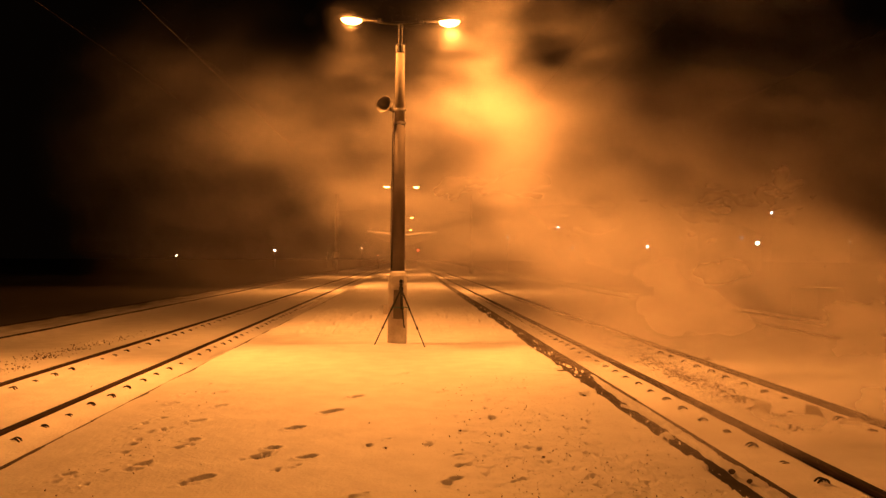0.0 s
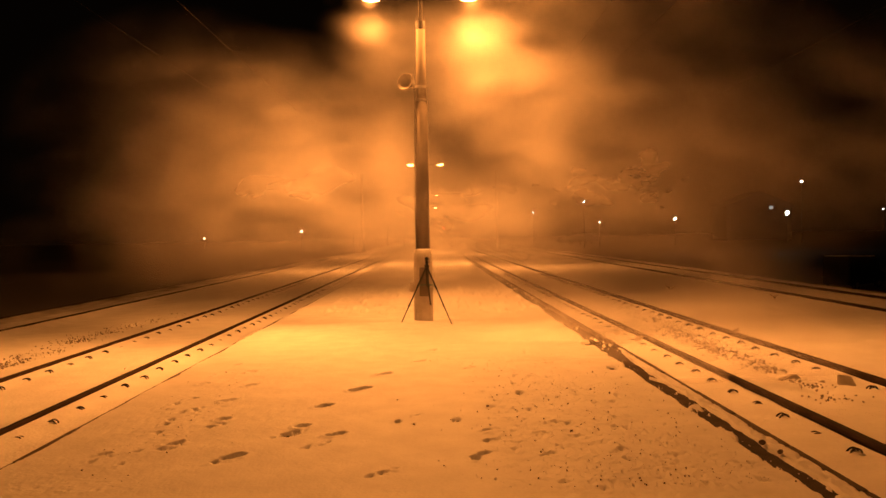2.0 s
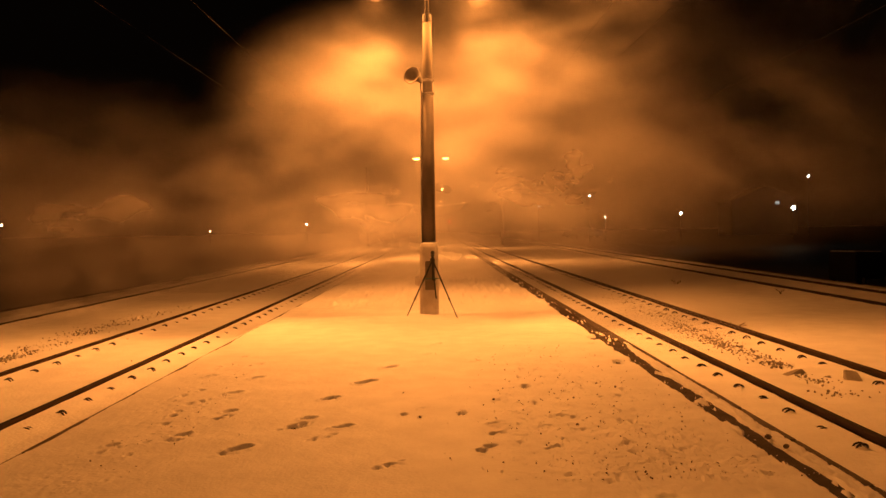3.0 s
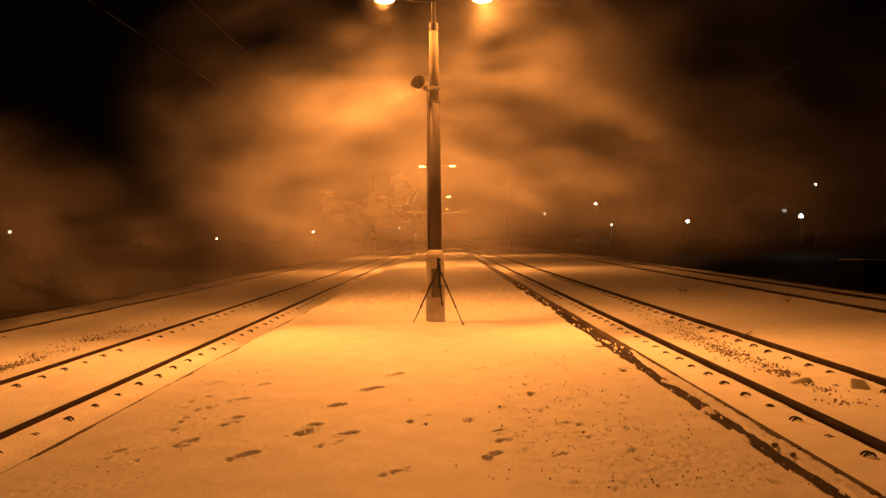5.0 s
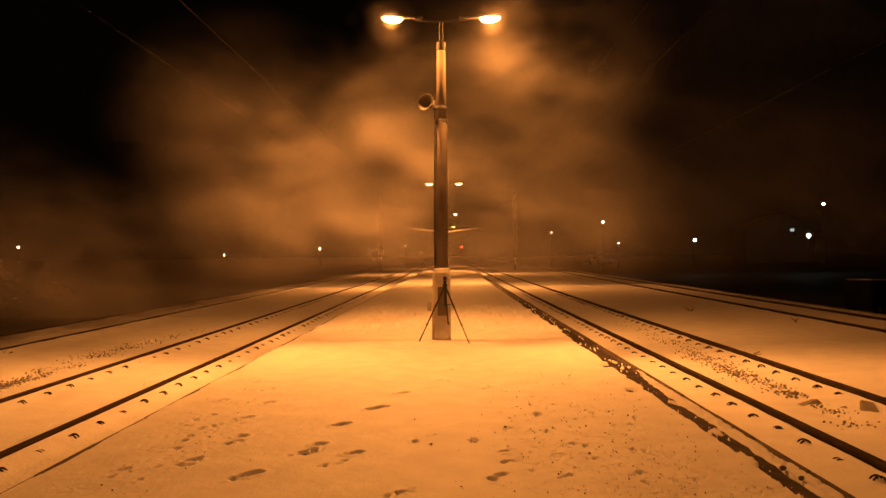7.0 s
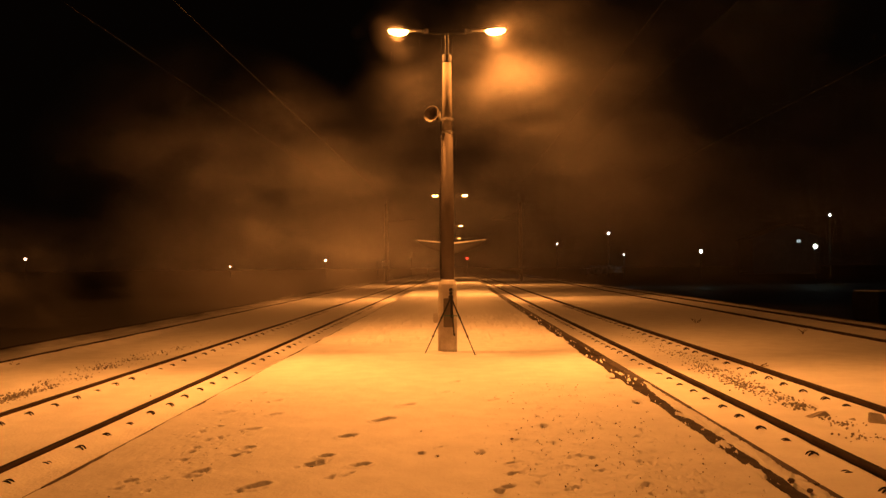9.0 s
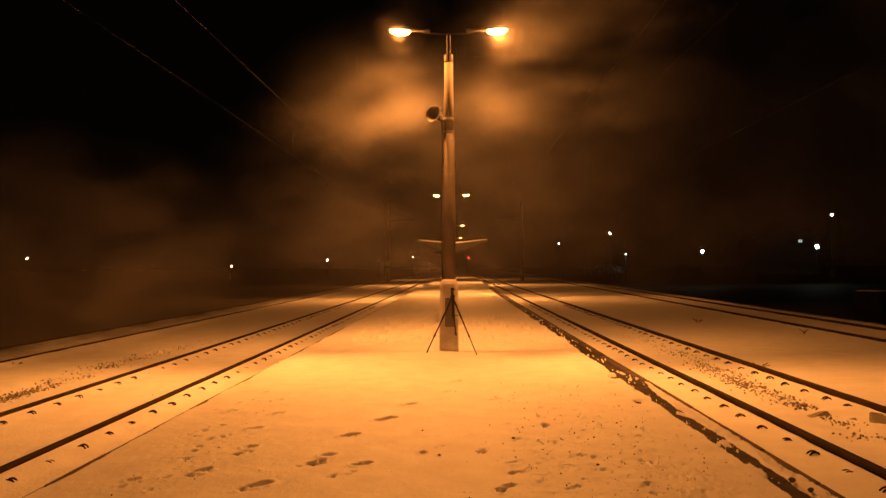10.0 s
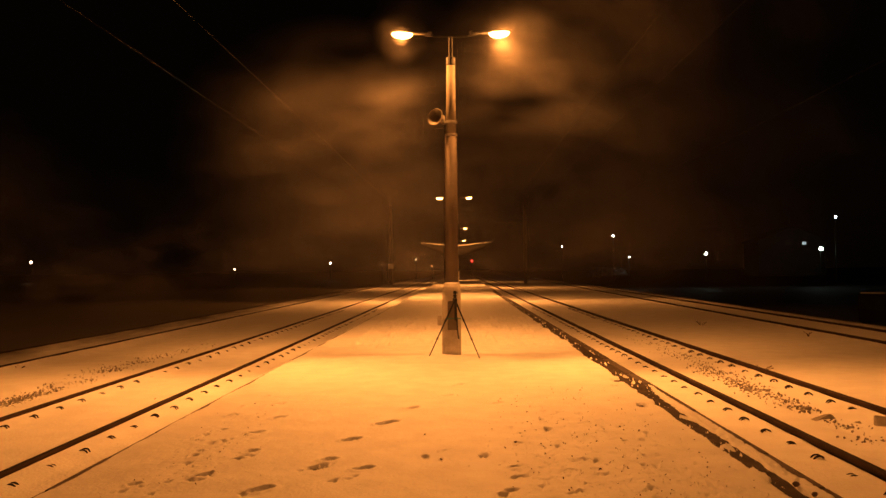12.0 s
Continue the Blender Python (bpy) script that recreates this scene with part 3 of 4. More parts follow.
def railway_line(line, label, clips, way=1):
    xa, xb, lean, first, step = line
    track = thing("railway_track", (xa + xb) / 2, 0, 0, label, "railway track", "railway lines", "structure")
    track.rotation_euler.z = -math.atan(lean)
    gauge = abs(xb - xa) / 2
    for side in (-1, 1):
        bm = bmesh.new()
        ys = list(np.r_[np.arange(-40, 60, 4.0), np.arange(60, 701, 40.0)])
        prev = None
        for y in ys:
            dx = 0.012 * (vnoise(y * 0.15, side * 3.1, seed=200) - 0.5)
            ring = [bm.verts.new((side * gauge + x + dx, y, RAIL_TOP_Z + z)) for x, z in RAIL_OUTLINE]
            if prev:
                for k in range(len(ring)):
                    f = bm.faces.new((prev[k], prev[(k + 1) % len(ring)], ring[(k + 1) % len(ring)], ring[k]))
                    if k == 8:
                        f.material_index = 1
            else:
                bm.faces.new(ring)
            prev = ring
        bm.faces.new(prev[::-1])
        bmesh.ops.recalc_face_normals(bm, faces=bm.faces[:])
        part("rail", bm, [RUST, RAIL_TOP], track, "dark rusted steel rail")
    if clips:
        for k in range(clips):
            y = first + k * step
            sl = new("sleeper", SLEEPER_MESH)
            sl.parent = track
            sl.location = (0, y, RAIL_TOP_Z - 0.172 - 0.105)
            for side in (-1, 1):
                c = new("clip", CLIP)
                c.parent = track
                c.matrix_basis = pose(side * gauge + way * ((0.20 if way > 0 else 0.19) + random.uniform(-0.01, 0.01)), y + random.uniform(-0.02, 0.02),
                                      RAIL_TOP_Z - (0.076 if way > 0 else 0.086) + random.uniform(-0.026, 0.004), random.uniform(-6, 6), 0, (0 if way > 0 else 180) + random.uniform(-9, 9))
    return track


railway_line(LINES[0], "snow-covered railway track with dark rusted rails and sprung clips", 52)
railway_line(LINES[1], "railway track beside the swept platform edge, half buried in snow", 52, -1)
railway_line(LINES[2], "outer railway track, its rails barely clear of the snow", 0)
railway_line(LINES[3], "outer railway track with snow drifted against the rails", 0)


def lumps_mesh(name, mat, spots, seed):
    """many small uneven lumps in one mesh; spots of (x, y, z, radius)"""
    ball = bmesh.new()
    bmesh.ops.create_icosphere(ball, subdivisions=1, radius=1.0)
    verts = np.array([v.co[:] for v in ball.verts])
    faces = np.array([[v.index for v in f.verts] for f in ball.faces])
    ball.free()
    rng = np.random.default_rng(seed)
    spots = np.array(spots)
    count = len(spots)
    q = rng.normal(size=(count, 4))
    q /= np.linalg.norm(q, axis=1)[:, None]
    w, i, j, k = q.T
    turn = np.stack([1 - 2 * (j * j + k * k), 2 * (i * j - k * w), 2 * (i * k + j * w), 2 * (i * j + k * w), 1 - 2 * (i * i + k * k), 2 * (j * k - i * w),
                     2 * (i * k - j * w), 2 * (j * k + i * w), 1 - 2 * (i * i + j * j)], -1).reshape(count, 3, 3)
    size = np.stack([np.ones(count), rng.uniform(0.6, 0.9, count), rng.uniform(0.4, 0.75, count)], -1)
    pts = (verts[None] + rng.uniform(-0.2, 0.2, (count, len(verts), 3))) * size[:, None]
    pts = np.einsum("nij,nvj->nvi", turn, pts) * spots[:, 3][:, None, None] + spots[:, None, :3]
    me = bpy.data.meshes.new(name)
    me.from_pydata(pts.reshape(-1, 3).tolist(), [], (faces[None] + (np.arange(count) * len(verts))[:, None, None]).reshape(-1, 3).tolist())
    me.materials.append(mat)
    return new(name, me)


def stones(name, label, rows, seed):
    """rows of (x, y, spread x, spread y, how many, size)"""
    rng = random.Random(seed)
    spots = []
    for cx, cy, wx, wy, n, size in rows:
        for _ in range(2 * n):
            x, y = rng.gauss(cx, wx), rng.gauss(cy, wy)
            spots.append((x, y, BED_Z - 0.010 + rng.uniform(-0.018, 0.018), 0.42 * size * rng.uniform(0.35, 1.4)))
    return tagged(lumps_mesh(name, STONE, spots, seed), label, "ballast", kind="stuff")


stones("ballast", "grey ballast stones showing through the snow between the rails",
       [(4.36, 18.2, 0.16, 1.2, 60, 0.036), (4.30, 15.6, 0.18, 1.0, 90, 0.036), (4.22, 13.4, 0.16, 0.8, 130, 0.036), (4.12, 11.7, 0.14, 0.5, 110, 0.040),
        (4.12, 10.7, 0.12, 0.4, 90, 0.040), (4.18, 10.05, 0.08, 0.12, 24, 0.044), (4.17, 8.9, 0.10, 0.06, 12, 0.036), (4.05, 8.2, 0.2, 0.16, 26, 0.034), (4.17, 9.25, 0.05, 0.08, 14, 0.032)], 5)
stones("ballast", "grey ballast stones showing through the snow beside the track",
       [(-6.32, 10.6, 0.12, 0.35, 110, 0.040), (-6.30, 11.3, 0.14, 0.4, 120, 0.038), (-6.35, 12.6, 0.14, 0.7, 90, 0.034), (-6.6, 14.8, 0.18, 1.2, 110, 0.036), (-6.4, 17.6, 0.2, 1.2, 60, 0.036)], 6)


def scatter(name, label, mat, n, size, seed):
    """small lumps kicked up on the trodden side of the platform"""
    rng = random.Random(seed)
    spots = []
    for _ in range(n):
        if rng.random() < 0.93:
            x, y = rng.gauss(1.2, 0.5), 4.6 + 5.5 * rng.random() ** 1.5
        else:
            x, y = rng.gauss(-2.15, 0.22), rng.uniform(4.8, 9.0)
        if -2.8 < x < 2.3:
            spots.append((x, y, 0.003, size * rng.uniform(0.4, 1.0) ** 1.5 * (1.6 if rng.random() < 0.08 else 1.0)))
    return tagged(lumps_mesh(name, mat, spots, seed), label, "snow" if mat is SNOW else "grit", kind="stuff")


scatter("snow_crumbs", "small lumps of kicked-up snow on the platform", SNOW, 1800, 0.0068, 8)
scatter("grit", "dark grit scattered on the snowy platform", DARK_GRIT, 330, 0.0085, 9)


def rock(x, y, z, size, seed):
    rng = random.Random(seed)
    bm = bmesh.new()
    bmesh.ops.create_icosphere(bm, subdivisions=2, radius=size, matrix=Matrix.Diagonal((1.3, 0.8, 0.7, 1)))
    for v in bm.verts:
        v.co *= 1 + 0.35 * (noise.noise(v.co * 1.3 / size + Vector((seed, 0, 0))))
    ob = link_mesh("rock", bm, DARK_GRIT)
    ob.matrix_basis = pose(x, y, z, 0, 0, rng.uniform(0, 180))
    tagged(ob, "dark lump of stone lying on the snowy platform edge", "rock", "loose rocks")


for k, (rx, ry, rs) in enumerate(((2.20, 5.46, 0.026), (2.22, 5.22, 0.022), (-0.21, 6.25, 0.010), (0.41, 6.86, 0.012))):
    rock(rx, ry, rs * 0.35, rs, 3 + k)


# ---- lamp posts ----
def lamp_post(x, y):
    """origin at the foot of the shaft"""
    post = thing("street_lamp", x, y, -0.008, "concrete platform lamp post with two lit sodium lamps, frosted base sleeve", "street lamp", "platform lamps")
    s = 0.165
    bm = bmesh.new()
    out = [(-s, -s + 0.05), (-s + 0.05, -s), (s - 0.05, -s), (s, -s + 0.05), (s, s - 0.05), (s - 0.05, s), (-s + 0.05, s), (-s, s - 0.05)]
    levels = [(-0.25, 1.0), (0.6, 0.985), (1.13, 0.955), (1.19, 0.92), (1.245, 0.80)]
    rings = [[bm.verts.new((a * k, b * k, z)) for a, b in out] for z, k in levels]
    for a, b in zip(rings, rings[1:]):
        for i in range(8):
            bm.faces.new((a[i], a[(i + 1) % 8], b[(i + 1) % 8], b[i]))
    bm.faces.new(rings[0][::-1])
    bm.faces.new(rings[-1])
    base = part("base", bm, FROSTED, post, "square concrete base sleeve crusted with frost")
    bm = bmesh.new()
    box(bm, 0.165, 0.02, 0.50, pose(0.015, -s - 0.004, 0.70), 0.006)
    part("hatch", bm, HATCH, base, "dark grey inspection hatch")
    bm = bmesh.new()
    lathe(bm, [(0.125, 1.235), (0.133, 1.25), (0.122, 1.27), (0.11, 1.275)], 12)
    part("snow_cap", bm, SNOW, base, "thin cap of snow")
    bm = bmesh.new()
    box(bm, 0.075, 0.11, 0.16, pose(-s - 0.045, 0.02, 0.60), 0.01)
    part("junction_box", bm, FROSTED, base, "small frosted junction box")
    bm = bmesh.new()
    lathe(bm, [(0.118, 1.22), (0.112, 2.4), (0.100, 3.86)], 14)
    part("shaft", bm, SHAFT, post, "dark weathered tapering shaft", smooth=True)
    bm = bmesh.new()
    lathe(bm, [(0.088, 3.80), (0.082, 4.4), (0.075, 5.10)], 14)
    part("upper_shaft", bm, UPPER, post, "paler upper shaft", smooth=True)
    bm = bmesh.new()
    lathe(bm, [(0.074, 5.08), (0.084, 5.09), (0.084, 5.21), (0.066, 5.23)], 14)
    part("collar", bm, BLACK_RUBBER, post, "steel collar")
    bm = bmesh.new()
    for dx in (-0.022, 0.022):
        tube(bm, (dx, 0, 5.21), (dx, 0, 5.60), 0.013, seg=8)
    part("riser", bm, DARK_METAL, post, "pair of thin steel risers")
    for z in (4.08, 3.85):
        bm = bmesh.new()
        lathe(bm, [(0.097, z - 0.022), (0.104, z - 0.018), (0.104, z + 0.018), (0.097, z + 0.022)], 14)
        box(bm, 0.03, 0.05, 0.04, pose(0.10, -0.03, z), 0.005)
        part("band_clamp", bm, GALVANISED, post, "steel band clamp")
    bm = bmesh.new()
    pts = [(-0.115, -0.05, 1.25), (-0.128, -0.05, 2.0), (-0.118, -0.05, 3.0), (-0.108, -0.05, 3.84), (-0.12, -0.05, 4.04)]
    sweep(bm, pts, 0.010, 6)
    part("cable", bm, BLACK_RUBBER, post, "cable clipped to the shaft")
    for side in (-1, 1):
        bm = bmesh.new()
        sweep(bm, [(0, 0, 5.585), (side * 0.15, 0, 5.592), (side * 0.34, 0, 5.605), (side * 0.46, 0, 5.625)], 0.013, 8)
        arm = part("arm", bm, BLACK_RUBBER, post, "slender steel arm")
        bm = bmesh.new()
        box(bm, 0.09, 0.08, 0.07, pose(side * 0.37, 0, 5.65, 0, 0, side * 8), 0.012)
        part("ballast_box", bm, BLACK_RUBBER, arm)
        # the lantern: a long bowl housing, wider to its tip
        bm = bmesh.new()
        rows = [(0.36, 0.035, 0.028), (0.55, 0.045, 0.036), (0.68, 0.085, 0.052), (0.84, 0.115, 0.062), (1.00, 0.10, 0.052), (1.07, 0.055, 0.028)]
        prev = None
        for dist, w, h in rows:
            zc = 5.635 + 0.05 * (dist - 0.36)
            ring = [bm.verts.new((side * dist, w * math.cos(math.pi * k / 6), zc + h * math.sin(math.pi * k / 6))) for k in range(7)]
            if prev:
                for k in range(6):
                    bm.faces.new((prev[k], prev[k + 1], ring[k + 1], ring[k]))
                bm.faces.new((prev[6], prev[0], ring[0], ring[6]))
            else:
                bm.faces.new(ring)
            prev = ring
        bm.faces.new(prev[::-1])
        bmesh.ops.recalc_face_normals(bm, faces=bm.faces[:])
        head = part("lamp_head", bm, GALVANISED, post, "grey lantern housing", smooth=True)
        bm = bmesh.new()
        bmesh.ops.create_uvsphere(bm, u_segments=16, v_segments=10, radius=1.0, matrix=pose(side * 0.855, 0, 5.655, 0, -side * 3, 0) @ Matrix.Diagonal((0.185, 0.10, 0.092, 1)))
        bmesh.ops.bisect_plane(bm, geom=bm.verts[:] + bm.edges[:] + bm.faces[:], plane_co=(0, 0, 5.685), plane_no=(0, 0, 1), clear_outer=True)
        lens = part("lens", bm, LENS_GLOW, head, "glowing orange-white lens bowl", smooth=True)
        lens.visible_shadow = False
    return post


def horn(post):
    """the horn loudspeaker on the first post"""
    m = pose(-0.205, -0.10, 4.11, 78, 0, -30) @ Matrix.Scale(0.86, 4)
    bm = bmesh.new()
    seg = 20
    prof = [(0.035, -0.22), (0.045, -0.05), (0.08, 0.05), (0.13, 0.12), (0.17, 0.15), (0.168, 0.156), (0.125, 0.125), (0.075, 0.056), (0.04, -0.04)]
    lathe(bm, prof, seg, m)
    h = part("loudspeaker", bm, HORN_GREY, post, "grey-brown horn loudspeaker")
    bm = bmesh.new()
    pts = [m @ Vector((0.170 * math.cos(2 * math.pi * k / seg), 0.170 * math.sin(2 * math.pi * k / seg), 0.153)) for k in range(seg + 1)]
    sweep(bm, pts, 0.006, 6)
    part("rim", bm, HORN_GREY, h)
    bm = bmesh.new()
    tube(bm, (-0.09, -0.02, 4.08), (-0.22, -0.08, 4.08), 0.014, seg=8)
    lathe(bm, [(0.022, 4.05), (0.024, 4.12), (0.010, 4.19)], 10, pose(-0.125, -0.09, 0))
    part("bracket", bm, GALVANISED, h, "steel bracket")


posts = [lamp_post(*POSTS[0])]
for k, (px, py) in enumerate(POSTS[1:] + [POST_BEHIND]):
    posts.append(copy_thing(posts[0], pose(px, py, -0.008)))
horn(posts[0])
posts[0].rotation_euler.y = radians(0.4)     # it leans a little


# ---- tripod with a small camcorder ----
def tripod():
    t = thing("tripod", -0.15, 13.62, 0, "slim aluminium tripod standing in the snow before the lamp post", "tripod")
    apex = Vector((0, 0, 0.97))
    for fx, fy in ((-0.455, 0.0), (0.40, -0.17), (0.07, 0.34)):
        foot = Vector((fx, fy, 0.0))
        leg = None
        for a, b, r in ((0.0, 0.36, 0.014), (0.36, 0.68, 0.0115), (0.68, 1.0, 0.009)):
            bm = bmesh.new()
            tube(bm, apex.lerp(foot, a), apex.lerp(foot, b), r, seg=8)
            if leg is None:
                leg = part("leg", bm, BLACK_RUBBER, t, "telescopic tripod leg")
            else:
                part("leg_section", bm, BLACK_RUBBER, leg)
        for a in (0.36, 0.68):
            bm = bmesh.new()
            d = (foot - apex).normalized()
            tube(bm, apex.lerp(foot, a) - d * 0.02, apex.lerp(foot, a) + d * 0.02, 0.019, seg=8)
            part("leg_clamp", bm, BLACK_RUBBER, leg)
        bm = bmesh.new()
        bmesh.ops.create_icosphere(bm, subdivisions=2, radius=0.014, matrix=Matrix.Translation(foot + Vector((0, 0, 0.004))))
        part("foot", bm, BLACK_RUBBER, leg)
        bm = bmesh.new()
        tube(bm, (0, 0, 0.655), apex.lerp(foot, 0.33), 0.007, seg=6)
        part("brace", bm, TEAL, t, "thin spreader brace")
    bm = bmesh.new()
    tube(bm, (0, 0, 0.62), (0, 0, 1.02), 0.013, seg=10)
    part("centre_column", bm, BLACK_RUBBER, t)
    bm = bmesh.new()
    lathe(bm, [(0.03, 0.94), (0.042, 0.955), (0.042, 0.99), (0.024, 1.0), (0.024, 1.03), (0.034, 1.04), (0.034, 1.055)], 12)
    tube(bm, (0, 0, 1.03), (-0.03, -0.17, 0.93), 0.008, seg=8)
    part("head", bm, BLACK_RUBBER, t, "pan head with its handle")
    c = thing("video_camera", -0.15, 13.62, 1.055, "small black video camera on the tripod", "camera")
    bm = bmesh.new()
    box(bm, 0.062, 0.11, 0.066, pose(0, 0, 0.038), 0.012)
    part("body", bm, BLACK_RUBBER, c)
    bm = bmesh.new()
    lathe(bm, [(0.024, 0.0), (0.028, 0.02), (0.028, 0.05), (0.022, 0.052)], 12, pose(0.0, -0.05, 0.04, 90, 0, 0))
    part("lens_barrel", bm, BLACK_RUBBER, c)
    bm = bmesh.new()
    box(bm, 0.012, 0.06, 0.045, pose(0.045, 0, 0.03), 0.004)
    part("screen", bm, ALU, c)


tripod()


# ---- platform canopy ----
def canopy():
    c = thing("platform_canopy", -0.36, 50.5, 0, "dark butterfly-roofed platform canopy, snow along its edge", "canopy")
    for y in (0.0, 3.8, 7.6, 11.4):
        for side in (-1, 1):
            bm = bmesh.new()
            prism(bm, [(0.0, 2.44), (side * 0.6, 2.58), (side * 1.4, 2.86), (side * 2.12, 3.13), (side * 2.14, 3.17), (0.0, 2.92)], y, y + 0.12)
            part("rib", bm, DARK_STEEL, c, "tapered dark steel rib")
        bm = bmesh.new()
        tube(bm, (0, y + 0.06, -0.1), (0, y + 0.06, 2.6), 0.10, 0.085, 12)
        part("column", bm, DARK_STEEL, c)
    for side in (-1, 1):
        bm = bmesh.new()
        prism(bm, [(0.0, 2.925), (side * 2.18, 3.178), (side * 2.18, 3.205), (0.0, 2.955)], -0.1, 11.6)
        deck = part("roof", bm, DARK_STEEL, c, "sheet steel roof wing")
        bm = bmesh.new()
        prism(bm, [(0.0, 2.958), (side * 2.18, 3.208), (side * 2.18, 3.235), (side * 0.6, 3.085), (0.0, 3.04)], -0.13, 11.5)
        part("roof_snow", bm, SNOW, deck, "snow lying in the roof valley")


canopy()


# ---- concrete rubble between the rails ----
def concrete_block(x, y, turn, size, seed):
    rng = random.Random(seed)
    bm = bmesh.new()
    box(bm, size[0], size[1], size[2])
    for v in bm.verts:
        v.co += Vector((rng.uniform(-1, 1) * size[0] * 0.18, rng.uniform(-1, 1) * size[1] * 0.18, rng.uniform(-0.6, 0.2) * size[2]))
    bmesh.ops.bevel(bm, geom=bm.edges[:], offset=0.012, segments=2, affect="EDGES")
    ob = link_mesh("concrete_block", bm, SLEEPER)
    ob.matrix_basis = pose(x, y, BED_Z - 0.01, rng.uniform(-12, 12), rng.uniform(-12, 12), turn)
    tagged(ob, "broken concrete block half buried in snow between the rails", "rubble", "broken blocks")


concrete_block(4.13, 9.42, 15, (0.26, 0.10, 0.075), 3)
concrete_block(4.62, 9.02, 70, (0.20, 0.16, 0.12), 4)
concrete_block(4.40, 9.16, 30, (0.03, 0.12, 0.05), 7)


# ---- overhead masts and wires ----
def mast(x, y, sign):
    m = thing("overhead_mast", x, y, 0, "tall concrete overhead-line mast beside the tracks", "mast", "overhead masts")
    bm = bmesh.new()
    lathe(bm, [(0.22, -0.6), (0.2, 3.0), (0.16, 9.4), (0.13, 9.5)], 12)
    part("shaft", bm, SHAFT, m)
    reach = -1 if x > 0 else 1
    bm = bmesh.new()
    tube(bm, (0, 0, 7.3), (reach * 3.6, 0, 7.55), 0.03, seg=8)
    tube(bm, (0, 0, 8.5), (reach * 2.4, 0, 7.48), 0.02, seg=8)
    part("cantilever", bm, DARK_METAL, m)
    if sign:
        bm = bmesh.new()
        box(bm, 0.62, 0.03, 0.62, pose(0, -0.24, 2.05), 0.01)
        part("sign_plate", bm, FROSTED, m, "small pale sign plate")


mast(-8.8, 100, True)
mast(7.95, 100, False)
mast(-8.8, 42 - 116, False)


def wire(x, z, lean, y1=230):
    bm = bmesh.new()
    pts = []
    for k in range(40):
        y = -30 + (y1 + 30) * k / 39
        sag = 0.25 * math.cos(math.pi * (y - 42) / 58)
        pts.append((x + lean * y, y, z - 0.12 + 0.12 * sag))
    sweep(bm, pts, 0.006, 5)
    tagged(link_mesh("overhead_wire", bm, BLACK_RUBBER), "thin overhead line wire above the tracks", "wire", "overhead wires")


wire(-4.69, 6.05, 0)
wire(-8.85, 7.65, 0)
wire(4.13, 6.85, 0)
wire(7.9, 8.95, 0)
wire(10.55, 6.9, 0.02)


# ---- far lamps, signal, house ----
def far_lamp(x, y, z, glow, size, label, name="street_lamp"):
    lamp = thing(name, x, y, 0, label, "street lamp" if name == "street_lamp" else "signal", "distant lamps")
    bm = bmesh.new()
    lathe(bm, [(0.11, -1.0), (0.10, z * 0.5), (0.06, z + 0.1)], 8)
    part("pole", bm, DARK_METAL, lamp)
    bm = bmesh.new()
    box(bm, size * 1.3, 0.22, size * 0.5, pose(0, -0.12, z + size * 0.62), 0.03)
    head = part("lamp_head", bm, DARK_METAL, lamp)
    bm = bmesh.new()
    bmesh.ops.create_uvsphere(bm, u_segments=14, v_segments=10, radius=size * 0.38, matrix=pose(0, -0.2, z))
    part("lens", bm, glow, head, smooth=True)
    return lamp


F = 150.0 / 220.0


def far_at(x220, z220):
    return x220 * F, 150.0, 1.47 + (z220 - 1.47) * F


for x2, z2, glow, size, label in (
        (-119.2, 4.9, WARM_GLOW, 0.62, "distant street lamp glowing warm orange-white"),
        (-62.4, 2.3, WARM_GLOW, 0.40, "small distant lamp glowing dull orange"),
        (-36.0, 3.78, WHITE_GLOW, 0.45, "distant white yard lamp"),
        (27.5, 7.7, BLUE_GLOW, 0.30, "small distant blue-white lamp"),
        (41.5, 10.4, BLUE_GLOW, 0.54, "distant cold white lamp on a pole"),
        (66.5, 5.22, COLD_GLOW, 0.78, "distant greenish white street lamp"),
        (97.5, 6.27, COLD_GLOW, 0.95, "bright greenish white street lamp on a bracket pole"),
        (101.6, 14.84, BLUE_GLOW, 0.56, "distant cold white lamp high on a pole")):
    far_lamp(*far_at(x2, z2), glow, size, label)
for x1, z1, glow, size, label in (
        (31.16, 3.6, BLUE_GLOW, 0.34, "small cold white lamp over a snowy yard"),
        (-14.88, 2.72, WHITE_GLOW, 0.09, "tiny far yard lamp"),
        (-13.82, 2.71, WHITE_GLOW, 0.09, "tiny far yard lamp"),
        (-8.51, 3.5, WHITE_GLOW, 0.22, "small far white lamp"),
        (-5.46, 2.2, WARM_GLOW, 0.16, "tiny far orange lamp"),
        (84.6, 5.14, BLUE_GLOW, 0.26, "tiny far cold white lamp")):
    far_lamp(x1, 150.0, z1, glow, size, label)
far_lamp(2.61, 200.0, 3.74, RED_GLOW, 0.62, "railway signal showing red", "railway_signal")


def yard_light(x, y, z, watts):
    data = bpy.data.lights.new("yard_lamp", "POINT")
    data.energy, data.color, data.shadow_soft_size = watts, (0.75, 0.95, 0.9), 0.2
    new("yard_lamp", data).location = (x, y, z)


yard_light(31.16, 149.4, 3.3, 30)
yard_light(97.5 * F, 149.2, 1.47 + (6.27 - 1.47) * F - 0.7, 6)


